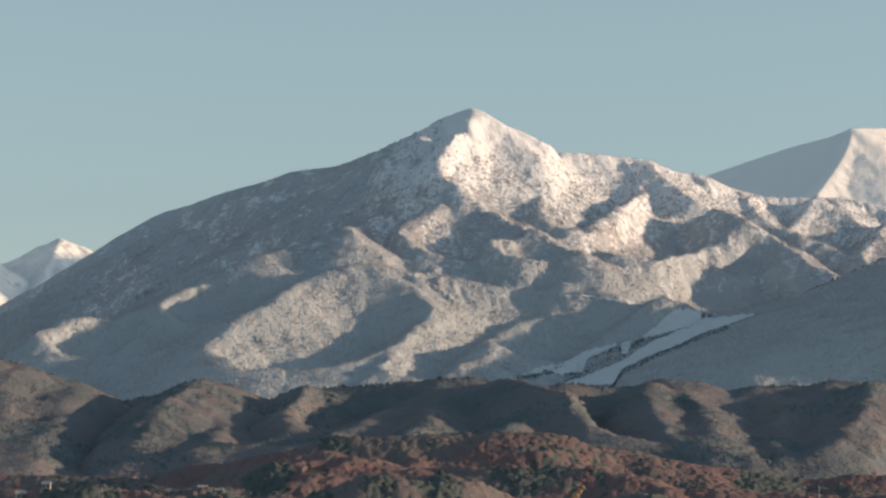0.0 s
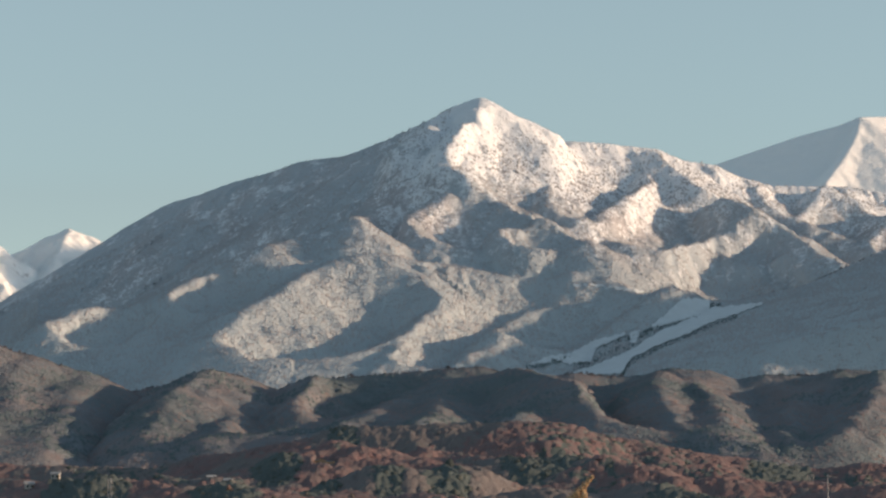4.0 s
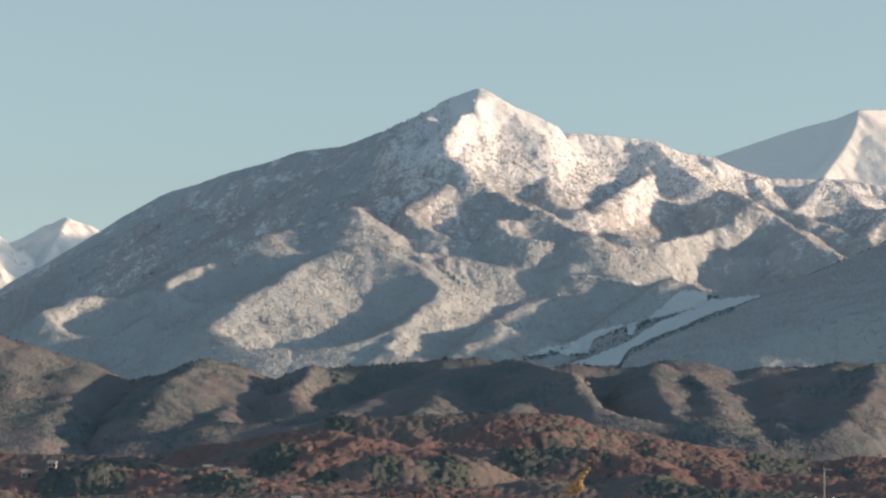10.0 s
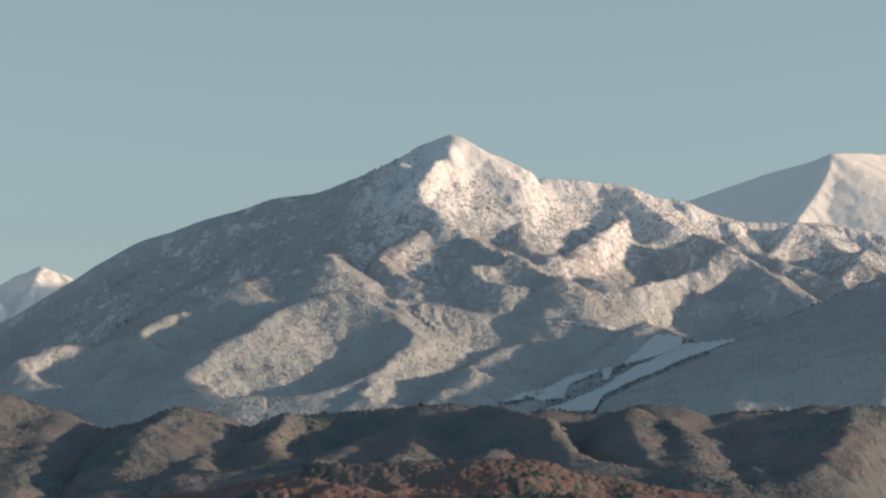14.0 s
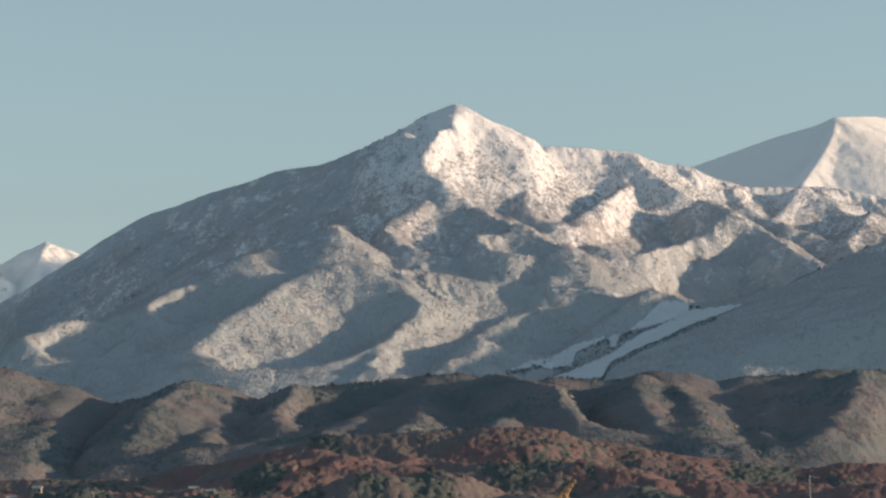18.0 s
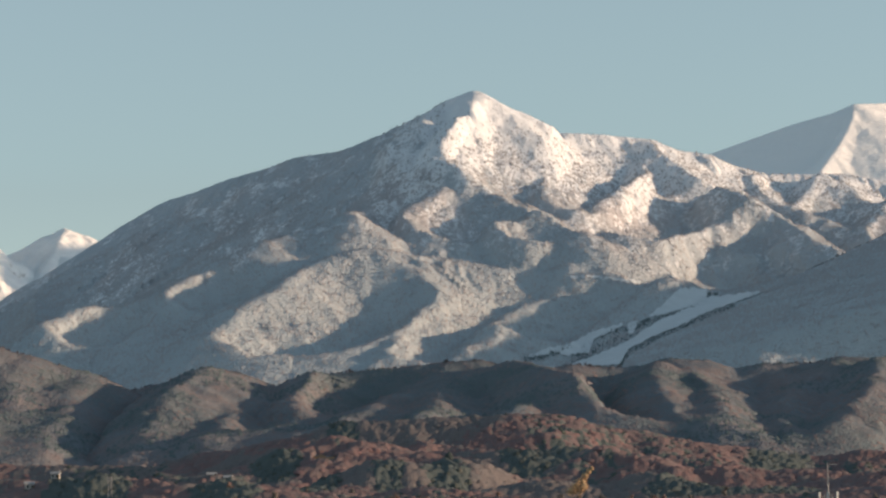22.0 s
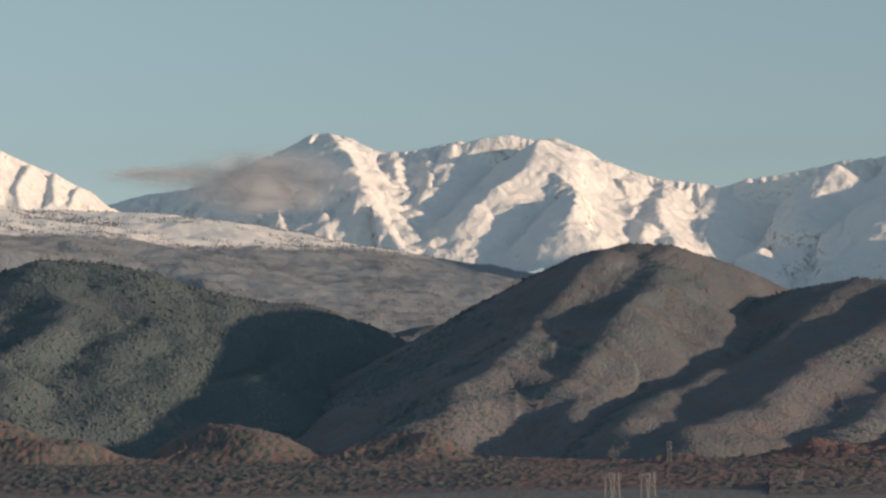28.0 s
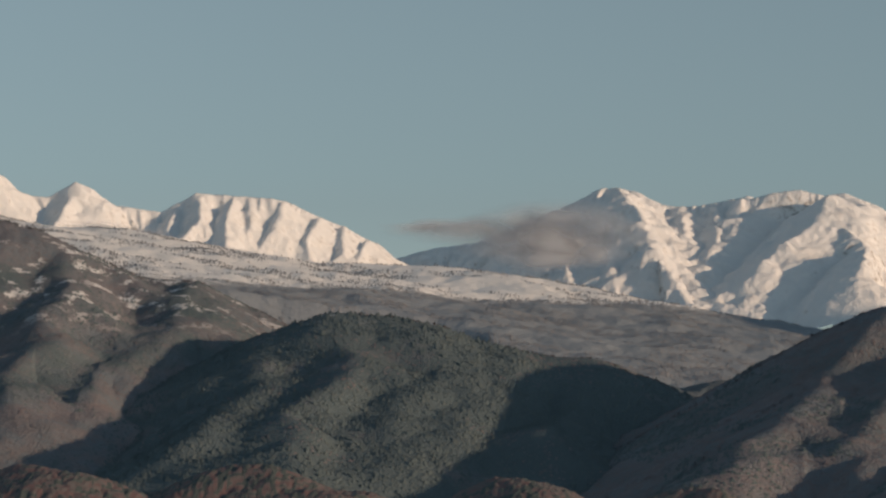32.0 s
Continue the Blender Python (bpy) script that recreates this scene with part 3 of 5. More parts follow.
comb_top = line([(-35.2, 6.9), (-33.6, 6.6), (-32.92, 6.26), (-32.51, 5.94), (-32.11, 5.89), (-31.60, 6.19), (-31.29, 6.06), (-30.88, 5.77), (-30.06, 5.68), (-29.65, 5.89), (-29.40, 6.03), (-28.63, 5.98), (-27.80, 5.92), (-27.39, 5.72), (-26.77, 5.47), (-26.15, 5.17), (-25.78, 4.89), (-25.11, 4.56), (-24.6, 4.3)], 4560, 4600, 4640)
comb_height = landform([comb_top] + [line([(b, e), (b - 0.10 + 0.12 * math.sin(b * 7), e - 0.45), (b - 0.28 + 0.25 * math.sin(b * 5), e - 0.95), (b - 0.35 + 0.35 * math.sin(b * 9), e - 1.5)], 4600, 4345 + 50 * math.sin(b * 11)) for b, e in ((-33.6, 6.55), (-32.92, 6.2), (-31.6, 6.15), (-30.9, 5.74), (-30.25, 5.63), (-29.75, 5.80), (-29.35, 6.0), (-28.75, 5.97), (-28.45, 5.93), (-27.85, 5.88), (-27.2, 5.62), (-26.75, 5.45), (-26.3, 5.22))], 0.85, 3, ((46, 12), (24, 11), (13, 6)), ((40, 6),), rise(210, 290, 4100, 4600))
tagged(sheet("snow_range", comb_height, -35.2, -24.6, 4180, 4700, 430, 140, SNOW_ROCK), "white comb-shaped snow range with steep ribs", "mountain range")

# the plateau below the range
plateau_top = line([(-35.4, 5.8), (-33.92, 5.65), (-32.09, 5.38), (-30.87, 5.36), (-30.36, 5.11), (-29.02, 4.77), (-28.10, 4.69), (-27.17, 4.80), (-25.73, 4.76), (-24.70, 4.72), (-23.67, 4.58), (-22.64, 4.33), (-21.61, 4.02), (-20.07, 3.83), (-18.24, 3.47), (-16.5, 3.1)], 4160, 4060, 4000)
def plateau_height(x, y):
    """The plateau, whose western front drops behind the rocky hill."""
    b, d = np.degrees(np.arctan2(x, y)), np.hypot(x, y)
    return plateau_slope(x, y) - np.clip((-24 - b) / 3, 0, 1) * np.clip((3400 - d) / 300, 0, 1) * 160


plateau_slope = landform([plateau_top], 0.2, 20, (), ((170, 9), (40, 2.5)), rise(110, 150, 3000, 4000))
tagged(sheet("snow_plateau", plateau_height, -35.4, -16.5, 2650, 4180, 420, 170, PLATEAU), "gently sloping plateau with snow and low woods", "plateau")

# the wooded foothills
rock_top = line([(-36.0, 6.1), (-34.93, 5.83), (-32.91, 5.45), (-32.40, 5.33), (-31.68, 4.99), (-30.86, 4.64), (-30.24, 4.45), (-29.43, 4.41), (-29.01, 4.21), (-28.50, 3.96), (-27.98, 3.69), (-27.15, 3.31), (-26.0, 2.8)], 3150, 3000)
rock_height = landform([rock_top] + [line([(-31.68, 4.97), (-31.87, 4.17), (-32.26, 3.34), (-32.6, 2.2)], 3080, 2600), line([(-29.43, 4.39), (-29.82, 3.79), (-30.83, 2.96), (-31.2, 2.0)], 3040, 2620), line([(-30.86, 4.62), (-29.52, 3.79), (-28.38, 3.20)], 3060, 2800)] + spurs(rock_top, 260, 480, 0.34, 3), 0.56, 12, ((90, 9), (34, 3)), ((60, 3),), None, 26)
tagged(sheet("wooded_hill", rock_height, -36.0, -25.8, 2150, 3200, 330, 150, HILL_HIGH), "dark wooded hill dusted with snow near its crest", "hill")
low_top = line([(-24.0, 2.8), (-22.81, 3.02), (-22.00, 3.03), (-21.19, 2.72), (-20.58, 2.56), (-19.76, 2.72), (-19.25, 2.62), (-18.4, 2.4)], 2950, 2950)
tagged(sheet("wooded_hill", landform([low_top] + spurs(low_top, 150, 300, 0.3, 5), 0.45, 14, ((70, 12),), ((45, 6),)), -24.0, -18.3, 2600, 3000, 170, 80, HILL), "low dark wooded ridge between two hills", "hill")
hill_top = line([(-32.5, 1.0), (-30.2, 2.3), (-28.79, 2.99), (-27.98, 3.51), (-27.36, 3.72), (-26.85, 3.90), (-25.93, 3.84), (-25.10, 3.69), (-24.17, 3.39), (-23.04, 3.14), (-22.22, 3.10), (-21.40, 2.80), (-20.89, 2.59), (-20.0, 2.2), (-19.0, 1.6), (-17.5, 0.8)], 2800, 2680)
hill_height = landform([hill_top] + [
    line([(-26.96, 3.86), (-26.66, 3.06), (-27.36, 2.25), (-27.87, 1.43)], 2770, 2350), line([(-25.43, 3.75), (-25.02, 2.86), (-25.53, 2.04), (-25.9, 1.3)], 2750, 2380),
    line([(-23.59, 3.22), (-24.00, 2.24), (-24.82, 1.63)], 2720, 2450), line([(-21.94, 2.88), (-22.36, 2.14), (-23.18, 1.73)], 2690, 2450), line([(-28.0, 3.4), (-28.3, 2.6), (-29.2, 1.6)], 2780, 2400)], 0.54, 14, ((90, 8), (34, 2.5)), ((60, 3),), None, 26)
tagged(sheet("wooded_hill", hill_height, -32.5, -17.5, 2050, 2860, 380, 130, HILL_SHADED), "broad dark wooded hill with faint snow", "hill")
round_top = line([(-23.4, 0.2), (-22.0, 0.8), (-21.0, 1.6), (-20.27, 2.01), (-19.25, 2.52), (-18.74, 2.87), (-18.12, 3.33), (-17.51, 3.74), (-16.79, 4.07), (-16.27, 4.15), (-15.66, 4.13), (-15.04, 3.94), (-14.42, 3.63), (-13.81, 3.27), (-13.09, 2.85), (-12.2, 2.3)], 2480, 2560, 2640)
round_height = landform([round_top] + [
    line([(-16.79, 4.05), (-17.92, 2.92), (-18.74, 2.11), (-19.76, 1.09)], 2540, 2120), line([(-13.81, 3.25), (-14.43, 2.65), (-16.08, 1.69), (-17.10, 0.97)], 2620, 2120),
    line([(-15.66, 4.10), (-15.76, 3.43), (-16.48, 2.71), (-17.4, 1.7)], 2570, 2200), line([(-15.0, 3.9), (-14.9, 3.3), (-15.3, 2.7)], 2590, 2400)] + spurs(round_top, 300, 300, 0.62, 17), 0.58, 16, ((95, 8), (34, 2.5)), ((60, 3),), None, 26)
tagged(sheet("wooded_hill", round_height, -23.4, -12.0, 1980, 2680, 340, 135, HILL), "round-topped wooded hill with bare brown crowns", "hill")
fore_top = line([(-14.8, 2.5), (-13.65, 3.19), (-13.19, 3.31), (-12.16, 3.49), (-11.55, 3.46), (-11.03, 3.42), (-10.52, 3.57), (-9.60, 3.59), (-9.09, 3.43), (-8.48, 3.20), (-7.68, 2.96), (-6.79, 2.70), (-5.98, 2.30), (-5.0, 1.7), (-3.7, 0.8)], 2500, 2400)
fore_height = landform([fore_top] + [
    line([(-12.16, 3.46), (-13.61, 2.39), (-15.05, 1.58), (-16.28, 0.77)], 2470, 2040), line([(-10.52, 3.55), (-11.55, 2.79), (-13.00, 1.88), (-14.64, 0.86)], 2450, 2020),
    line([(-9.60, 3.57), (-10.02, 2.57), (-11.05, 1.76), (-12.59, 0.75)], 2440, 2020), line([(-8.49, 3.17), (-9.11, 2.36), (-9.62, 1.65), (-10.55, 0.84)], 2430, 2060),
    line([(-7.68, 2.93), (-8.10, 1.94), (-8.71, 1.13)], 2420, 2080), line([(-6.6, 2.6), (-6.9, 1.9), (-7.6, 1.1)], 2410, 2080)] + spurs(fore_top, 320, 260, 0.6, 23), 0.56, 14, ((85, 8), (32, 2.5)), ((60, 3),), None, 26)
tagged(sheet("wooded_hill", fore_height, -18.2, -3.6, 1900, 2560, 360, 125, HILL), "wooded hill of brown leafless trees in hard side light", "hill")
foot_top = line([(-8.8, 0.9), (-7.4, 1.9), (-6.6, 2.25), (-5.72, 2.33), (-5.37, 2.40), (-5.06, 2.31), (-4.65, 2.56), (-4.09, 2.64), (-3.63, 2.49), (-3.22, 2.32), (-2.81, 2.44), (-2.30, 2.54), (-1.79, 2.59), (-0.86, 2.65), (-0.04, 2.73), (0.47, 2.75), (0.99, 2.65), (1.60, 2.54), (2.22, 2.64), (2.83, 2.59), (3.45, 2.59), (3.96, 2.72), (4.57, 2.69), (5.18, 2.53), (5.69, 2.60), (6.50, 2.58), (7.11, 2.68), (8.00, 2.64), (9.4, 2.6)], 2460, 2400, 2440)
foot_height = landform([foot_top] + [line(p, 2430, 2080) for p in (
    [(-3.95, 2.62), (-4.86, 1.93), (-5.66, 1.21)], [(-3.95, 2.62), (-3.63, 2.05), (-4.34, 1.43)], [(-2.20, 2.53), (-2.81, 1.95), (-3.42, 1.43)],
    [(-1.18, 2.63), (-1.38, 2.06), (-2.20, 1.65)], [(0.57, 2.72), (1.29, 2.39), (2.42, 2.09), (3.14, 1.68)], [(-0.2, 2.7), (-0.1, 2.2), (-0.6, 1.8)],
    [(2.1, 2.6), (1.7, 2.1), (1.2, 1.8)], [(3.95, 2.70), (4.77, 2.10), (5.89, 1.69)], [(3.95, 2.70), (4.06, 1.89), (4.37, 1.48)],
    [(5.69, 2.58), (5.5, 2.2), (5.2, 1.7)], [(7.01, 2.66), (6.81, 2.10), (5.99, 1.49)], [(8.31, 2.6), (7.41, 1.90), (6.60, 1.39)])] + spurs(foot_top, 240, 200, 0.55, 31, 50), 0.54, 12, ((75, 7), (30, 2.5)), ((50, 3),), None, 24)
FOOT_RELIEF = [spur(30, (-4.01, 2.64), (-4.62, 2.36), (-5.08, 1.95), (-5.48, 1.54)),
               gully(28, (-3.19, 2.28), (-3.40, 1.85), (-3.70, 1.59)),
               spur(20, (-2.22, 2.58), (-2.53, 2.26), (-2.78, 1.85)),
               gully(24, (-1.55, 2.36), (-1.86, 2.05), (-2.17, 1.85)),
               spur(28, (0.50, 2.72), (1.22, 2.51), (2.04, 2.25), (2.66, 1.79), (3.47, 1.38)),
               gully(28, (3.43, 2.61), (3.32, 2.14), (3.58, 1.63)),
               spur(24, (3.84, 2.65), (3.73, 2.35), (3.78, 1.84), (4.29, 1.53)),
               gully(34, (5.27, 2.57), (5.62, 2.24), (5.77, 1.73), (5.92, 1.32)),
               spur(30, (8.21, 2.67), (7.45, 2.23), (7.14, 1.82), (6.94, 1.52)),
               gully(26, (6.95, 2.48), (6.53, 1.93), (6.33, 1.42))]
foot_height = carved(foot_height, placed(FOOT_RELIEF, foot_height, 1960, 2450), foot_top, 0.44)
tagged(sheet("wooded_hill", foot_height, -8.8, 9.4, 1900, 2520, 560, 130, HILL_FOOT), "low range of dark wooded foothills", "hill")

# the ground: valley floor and the rolling red woods, one sheet from the lookout to the hills
red_top = line([(-12.6, 0.60), (-11.57, 0.72), (-10.55, 0.87), (-9.53, 0.97), (-8.51, 0.96), (-7.5, 0.85), (-6.16, 0.90), (-5.35, 0.88), (-4.64, 1.10), (-3.42, 1.24), (-2.81, 1.42), (-1.99, 1.67), (-1.17, 1.65), (0.47, 1.70), (1.19, 1.70), (2.11, 1.66), (2.52, 1.52), (3.34, 1.42), (4.16, 1.22), (5.08, 1.02), (5.89, 0.88), (6.60, 0.84), (7.41, 0.94), (9.0, 0.9)], 2050, 1950, 1980)
knolls = [line([(b - w, e - 0.30), (b - w * 0.3, e), (b + w * 0.4, e - 0.04), (b + w, e - 0.34)], d, d - 40) for b, e, w, d in (
    (-1.7, 1.42, 0.75, 1800), (-3.0, 1.10, 0.6, 1760), (0.5, 1.20, 0.7, 1780), (0.2, 0.85, 0.6, 1600), (-1.2, 0.85, 0.7, 1590), (2.0, 1.15, 0.6, 1780), (2.9, 0.85, 0.6, 1650),
    (1.3, 0.40, 0.5, 1480), (-0.3, 0.38, 0.6, 1450), (3.9, 0.72, 0.6, 1640), (3.4, 0.35, 0.7, 1480), (5.1, 0.62, 0.6, 1640), (4.7, 0.30, 0.6, 1450), (6.6, 0.70, 0.7, 1640), (7.8, 0.55, 0.6, 1560),
    (6.2, 0.30, 0.7, 1430), (7.4, 0.15, 0.7, 1330), (-4.3, 0.78, 0.6, 1720), (-5.4, 0.52, 0.6, 1640), (-6.9, 0.50, 0.7, 1660), (-3.6, 0.46, 0.4, 1500), (-2.4, 0.42, 0.5, 1520),
    (-8.2, 0.72, 0.8, 1780), (-9.6, 0.66, 0.8, 1740), (-9.0, 0.30, 0.8, 1500), (-11.2, 0.45, 0.8, 1700), (-12.6, 0.34, 0.8, 1680), (-15.3, 0.28, 0.7, 1500),
    (-18.5, 0.18, 1.0, 1700), (-20.31, 0.72, 0.45, 1960), (-23.7, 0.95, 0.5, 1990), (-28.3, 1.15, 0.8, 1980), (-26.6, 0.55, 0.8, 1940), (-32.0, 1.0, 1.2, 1980))]
low_line = line([(-36, 0.3), (-22.79, 0.0), (-21.58, 0.15), (-20.77, 0.22), (-18.53, 0.2), (-15.88, 0.15), (-14.65, 0.2), (-13.62, 0.38), (-12.6, 0.5)], 1950, 1950)


def plain(x, y):
    d = np.hypot(x, y)
    return np.clip((d - 700) / 700, 0, 1) * 15 + fbm(x, y, 160, 3) * np.clip((d - 500) / 900, 0, 1) * 4


def gentle(x, y):
    """The farmland before the woods is nearly level."""
    b, d = np.degrees(np.arctan2(x, y)), np.hypot(x, y)
    return np.where(b < 0, np.clip((d - 1200) / 400, 0.2, 1), np.clip((d - 900) / 350, 0.2, 1))


red_height = landform([red_top, low_line] + knolls, 0.46, 10, ((70, 9), (26, 2.5)), ((130, 15), (45, 3.5)), plain, 14, 2, gentle)
tagged(sheet("ground", red_height, -38, 12, 30, 3100, 380, 250, FLOOR), "rolling valley floor under red-brown woods", kind="structure")
far_floor = np.array([(math.sin(a) * 4900, math.cos(a) * 4900, -6.0) for a in np.linspace(0, 2 * math.pi, 64, endpoint=False)])
tagged(mesh_from("ground", far_floor, np.arange(64)[None, ::-1], FLOOR), "flat valley floor reaching to the horizon", kind="structure")

# ---- woods ----
def outward(v, f):
    """Turns every face away from the middle of its tree."""
    n = np.cross(v[f[:, 1]] - v[f[:, 0]], v[f[:, 2]] - v[f[:, 0]])
    back = (n * (v[f].mean(1) - (0, 0, 0.3))).sum(1) < 0
    f[back] = f[back][:, ::-1]
    return v, f


def crown_shape(seed, leaves=26):
    """A crown: a small round core hidden in many clumps of leaves; about one metre across and high, base at zero."""
    rng = np.random.RandomState(seed)
    bm = bmesh.new()
    bmesh.ops.create_icosphere(bm, subdivisions=1, radius=0.36)
    v = np.array([p.co[:] for p in bm.verts]) * (1, 1, 1.05) + (0, 0, 0.5)
    f = np.array([[q.index for q in p.verts] for p in bm.faces])
    bm.free()
    for k in range(leaves):
        a = rng.randn(3)
        a /= np.linalg.norm(a)
        a[2] = abs(a[2]) * 1.0 - 0.12
        c, u, w = a * rng.uniform(0.36, 0.46) + (0, 0, 0.5), rng.randn(3) * 0.12, rng.randn(3) * 0.12
        f = np.vstack([f, [[len(v), len(v) + 1, len(v) + 2]]])
        v = np.vstack([v, [c - u, c + u, c + w * 2]])
    return outward(v, f)


def spire(sides=4, twist=0.3):
    """A small pointed tree, one metre high."""
    a = np.linspace(0, 2 * math.pi, sides, endpoint=False)
    v = [(0.5 * math.cos(t), 0.5 * math.sin(t), 0.0) for t in a] + [(0.0, 0.0, 1.0)]
    return outward(np.array(v), np.array([(i, (i + 1) % sides, sides) for i in range(sides)]))


def tuft():
    """A small round crown of eight faces."""
    v = np.array([(0.5, 0, 0.45), (0, 0.5, 0.5), (-0.5, 0, 0.42), (0, -0.5, 0.5), (0.06, 0.03, 1.0), (0, 0, 0.0)])
    return outward(v, np.array([(0, 1, 4), (1, 2, 4), (2, 3, 4), (3, 0, 4), (1, 0, 5), (2, 1, 5), (3, 2, 5), (0, 3, 5)]))


def bush():
    """A rounded crown of fifteen faces."""
    a = np.linspace(0, 2 * math.pi, 5, endpoint=False)
    v = [(0.5 * math.cos(t), 0.5 * math.sin(t), 0.22) for t in a] + [(0.34 * math.cos(t + 0.6), 0.34 * math.sin(t + 0.6), 0.78) for t in a] + [(0.03, 0.02, 1.0)]
    f = [(i, (i + 1) % 5, 5 + i) for i in range(5)] + [((i + 1) % 5, 5 + (i + 1) % 5, 5 + i) for i in range(5)] + [(5 + i, 5 + (i + 1) % 5, 10) for i in range(5)]
    return outward(np.array(v), np.array(f))


def lie(height, x, y, e=7.0):
    """The upward normals of the land."""
    n = np.stack([height(x - e, y) - height(x + e, y), height(x, y - e) - height(x, y + e), np.full(x.shape, 2 * e)], -1)
    return n / np.linalg.norm(n, axis=-1, keepdims=True)


def woods(name, places, kinds, wide, high, mat, label, seed, land, uneven=0.22, even=0.6):
    """Many trees of a far wood in one object. places: x, y, z of their feet. Twigs and needles scatter light so much
    that a canopy is shaded as a soft body: its normals blend each crown's outside with the lie of the land."""
    rng = np.random.RandomState(seed)
    vs, fs, ns, n0 = [], [], [], 0
    pick = rng.randint(0, len(kinds), len(places))
    ground = lie(land, places[:, 0], places[:, 1])
    for k, (v, f) in enumerate(kinds):
        p = places[pick == k]
        if not len(p):
            continue
        n, m = len(p), len(v)
        size, a = np.exp(rng.randn(n) * uneven), rng.rand(n) * 6.283
        w, h = wide * size, high * size * np.exp(rng.randn(n) * 0.12)
        c, s = np.cos(a)[:, None], np.sin(a)[:, None]
        q = np.stack([(v[:, 0] * c - v[:, 1] * s) * w[:, None], (v[:, 0] * s + v[:, 1] * c) * w[:, None], v[:, 2] * h[:, None]], -1)
        out = q - np.stack([0 * h, 0 * h, 0.35 * h], -1)[:, None, :]
        out = out / (np.linalg.norm(out, axis=-1, keepdims=True) + 1e-6)
        ns.append((even * ground[pick == k][:, None, :] + (1 - even) * out).reshape(-1, 3))
        vs.append((q * (1 + 0.06 * rng.randn(n, m, 1)) + p[:, None, :]).reshape(-1, 3))
        fs.append((f[None] + (np.arange(n) * m)[:, None, None] + n0).reshape(-1, 3))
        n0 += n * m
    ob = mesh_from(name, np.vstack(vs), np.vstack(fs), mat)
    ns = np.vstack(ns)
    ns = ns / np.linalg.norm(ns, axis=1, keepdims=True)
    ob.data.attributes.new("canopy", "FLOAT_VECTOR", "POINT").data.foreach_set("vector", ns.astype(np.float32).ravel())
    return tagged(ob, label, "trees", kind="stuff")


def strew(height, b0, b1, d0, d1, n, seed, keep=None, sink=0.3):
    """Places on a slope between two bearings and distances; keep(x, y) from 0 to 1 thins them out."""
    rng = np.random.RandomState(seed)
    b, d = np.radians(b0 + (b1 - b0) * rng.rand(n)), np.sqrt(d0 * d0 + (d1 * d1 - d0 * d0) * rng.rand(n))
    x, y = d * np.sin(b), d * np.cos(b)
    if keep is not None:
        m = rng.rand(n) < keep(x, y)
        x, y = x[m], y[m]
    return np.stack([x, y, height(x, y) - sink], -1)


def above(size, low, high, shift=0.0):
    """Stands of trees: 0 to 1 by broad noise."""
    return lambda x, y: np.clip((fbm(x + shift, y - shift, size, 3) - low) / (high - low), 0, 1)


FIELDS = [(-3.1, 1235, 1.25, 105), (-5.3, 1180, 0.95, 45), (-6.6, 1110, 0.75, 45), (-1.6, 1310, 0.40, 20), (-5.5, 1880, 0.30, 34), (-2.3, 1740, 0.22, 12)]


def off_fields(x, y):
    b, d, m = np.degrees(np.arctan2(x, y)), np.hypot(x, y), np.ones(x.shape)
    for fb, fd, wb, wd in FIELDS:
        m = np.where(((b - fb) / wb) ** 2 + ((d - fd) / wd) ** 2 < 1.05, 0, m)
    return m


green = above(150, 0.10, 0.2)
CROWNS, TUFTS, SPIRES = [crown_shape(k) for k in range(4)], [tuft()], [spire(4), spire(3)]
DOTS = np.random.RandomState(21).rand(512, 512, 4)


def canopy(x, y, cell, stand_of):
    """Closed woods: the height of domed and pointed crowns over the ground, each crown's tint, and its stand (0 rust, 1 faded, 2 conifer)."""
    ci, cj = np.floor(x / cell).astype(int), np.floor(y / cell).astype(int)
    top, tint, stand = np.full(x.shape, -0.6), np.zeros(x.shape), np.zeros(x.shape)
    for i in (-1, 0, 1):
        for j in (-1, 0, 1):
            r = DOTS[(ci + i) % 512, (cj + j) % 512]
            px, py = (ci + i + r[..., 0]) * cell, (cj + j + r[..., 1]) * cell
            kind = stand_of(px, py, r[..., 3])
            q = np.hypot(x - px, y - py) / (cell * (0.55 + 0.45 * r[..., 2]))
            tall = cell * (0.26 + 0.26 * r[..., 3])
            h = np.where(kind > 1.5, tall * 1.3 * (1 - q), tall * (np.sqrt(np.clip(1 - q * q, 0, 1)) - 0.1))
            m = h > top
            top, tint, stand = np.where(m, h, top), np.where(m, 0.6 * r[..., 2] + 0.4 * r[..., 0], tint), np.where(m, kind, stand)
    return top, tint, stand


CANOPY = canopy_material("autumn_canopy")


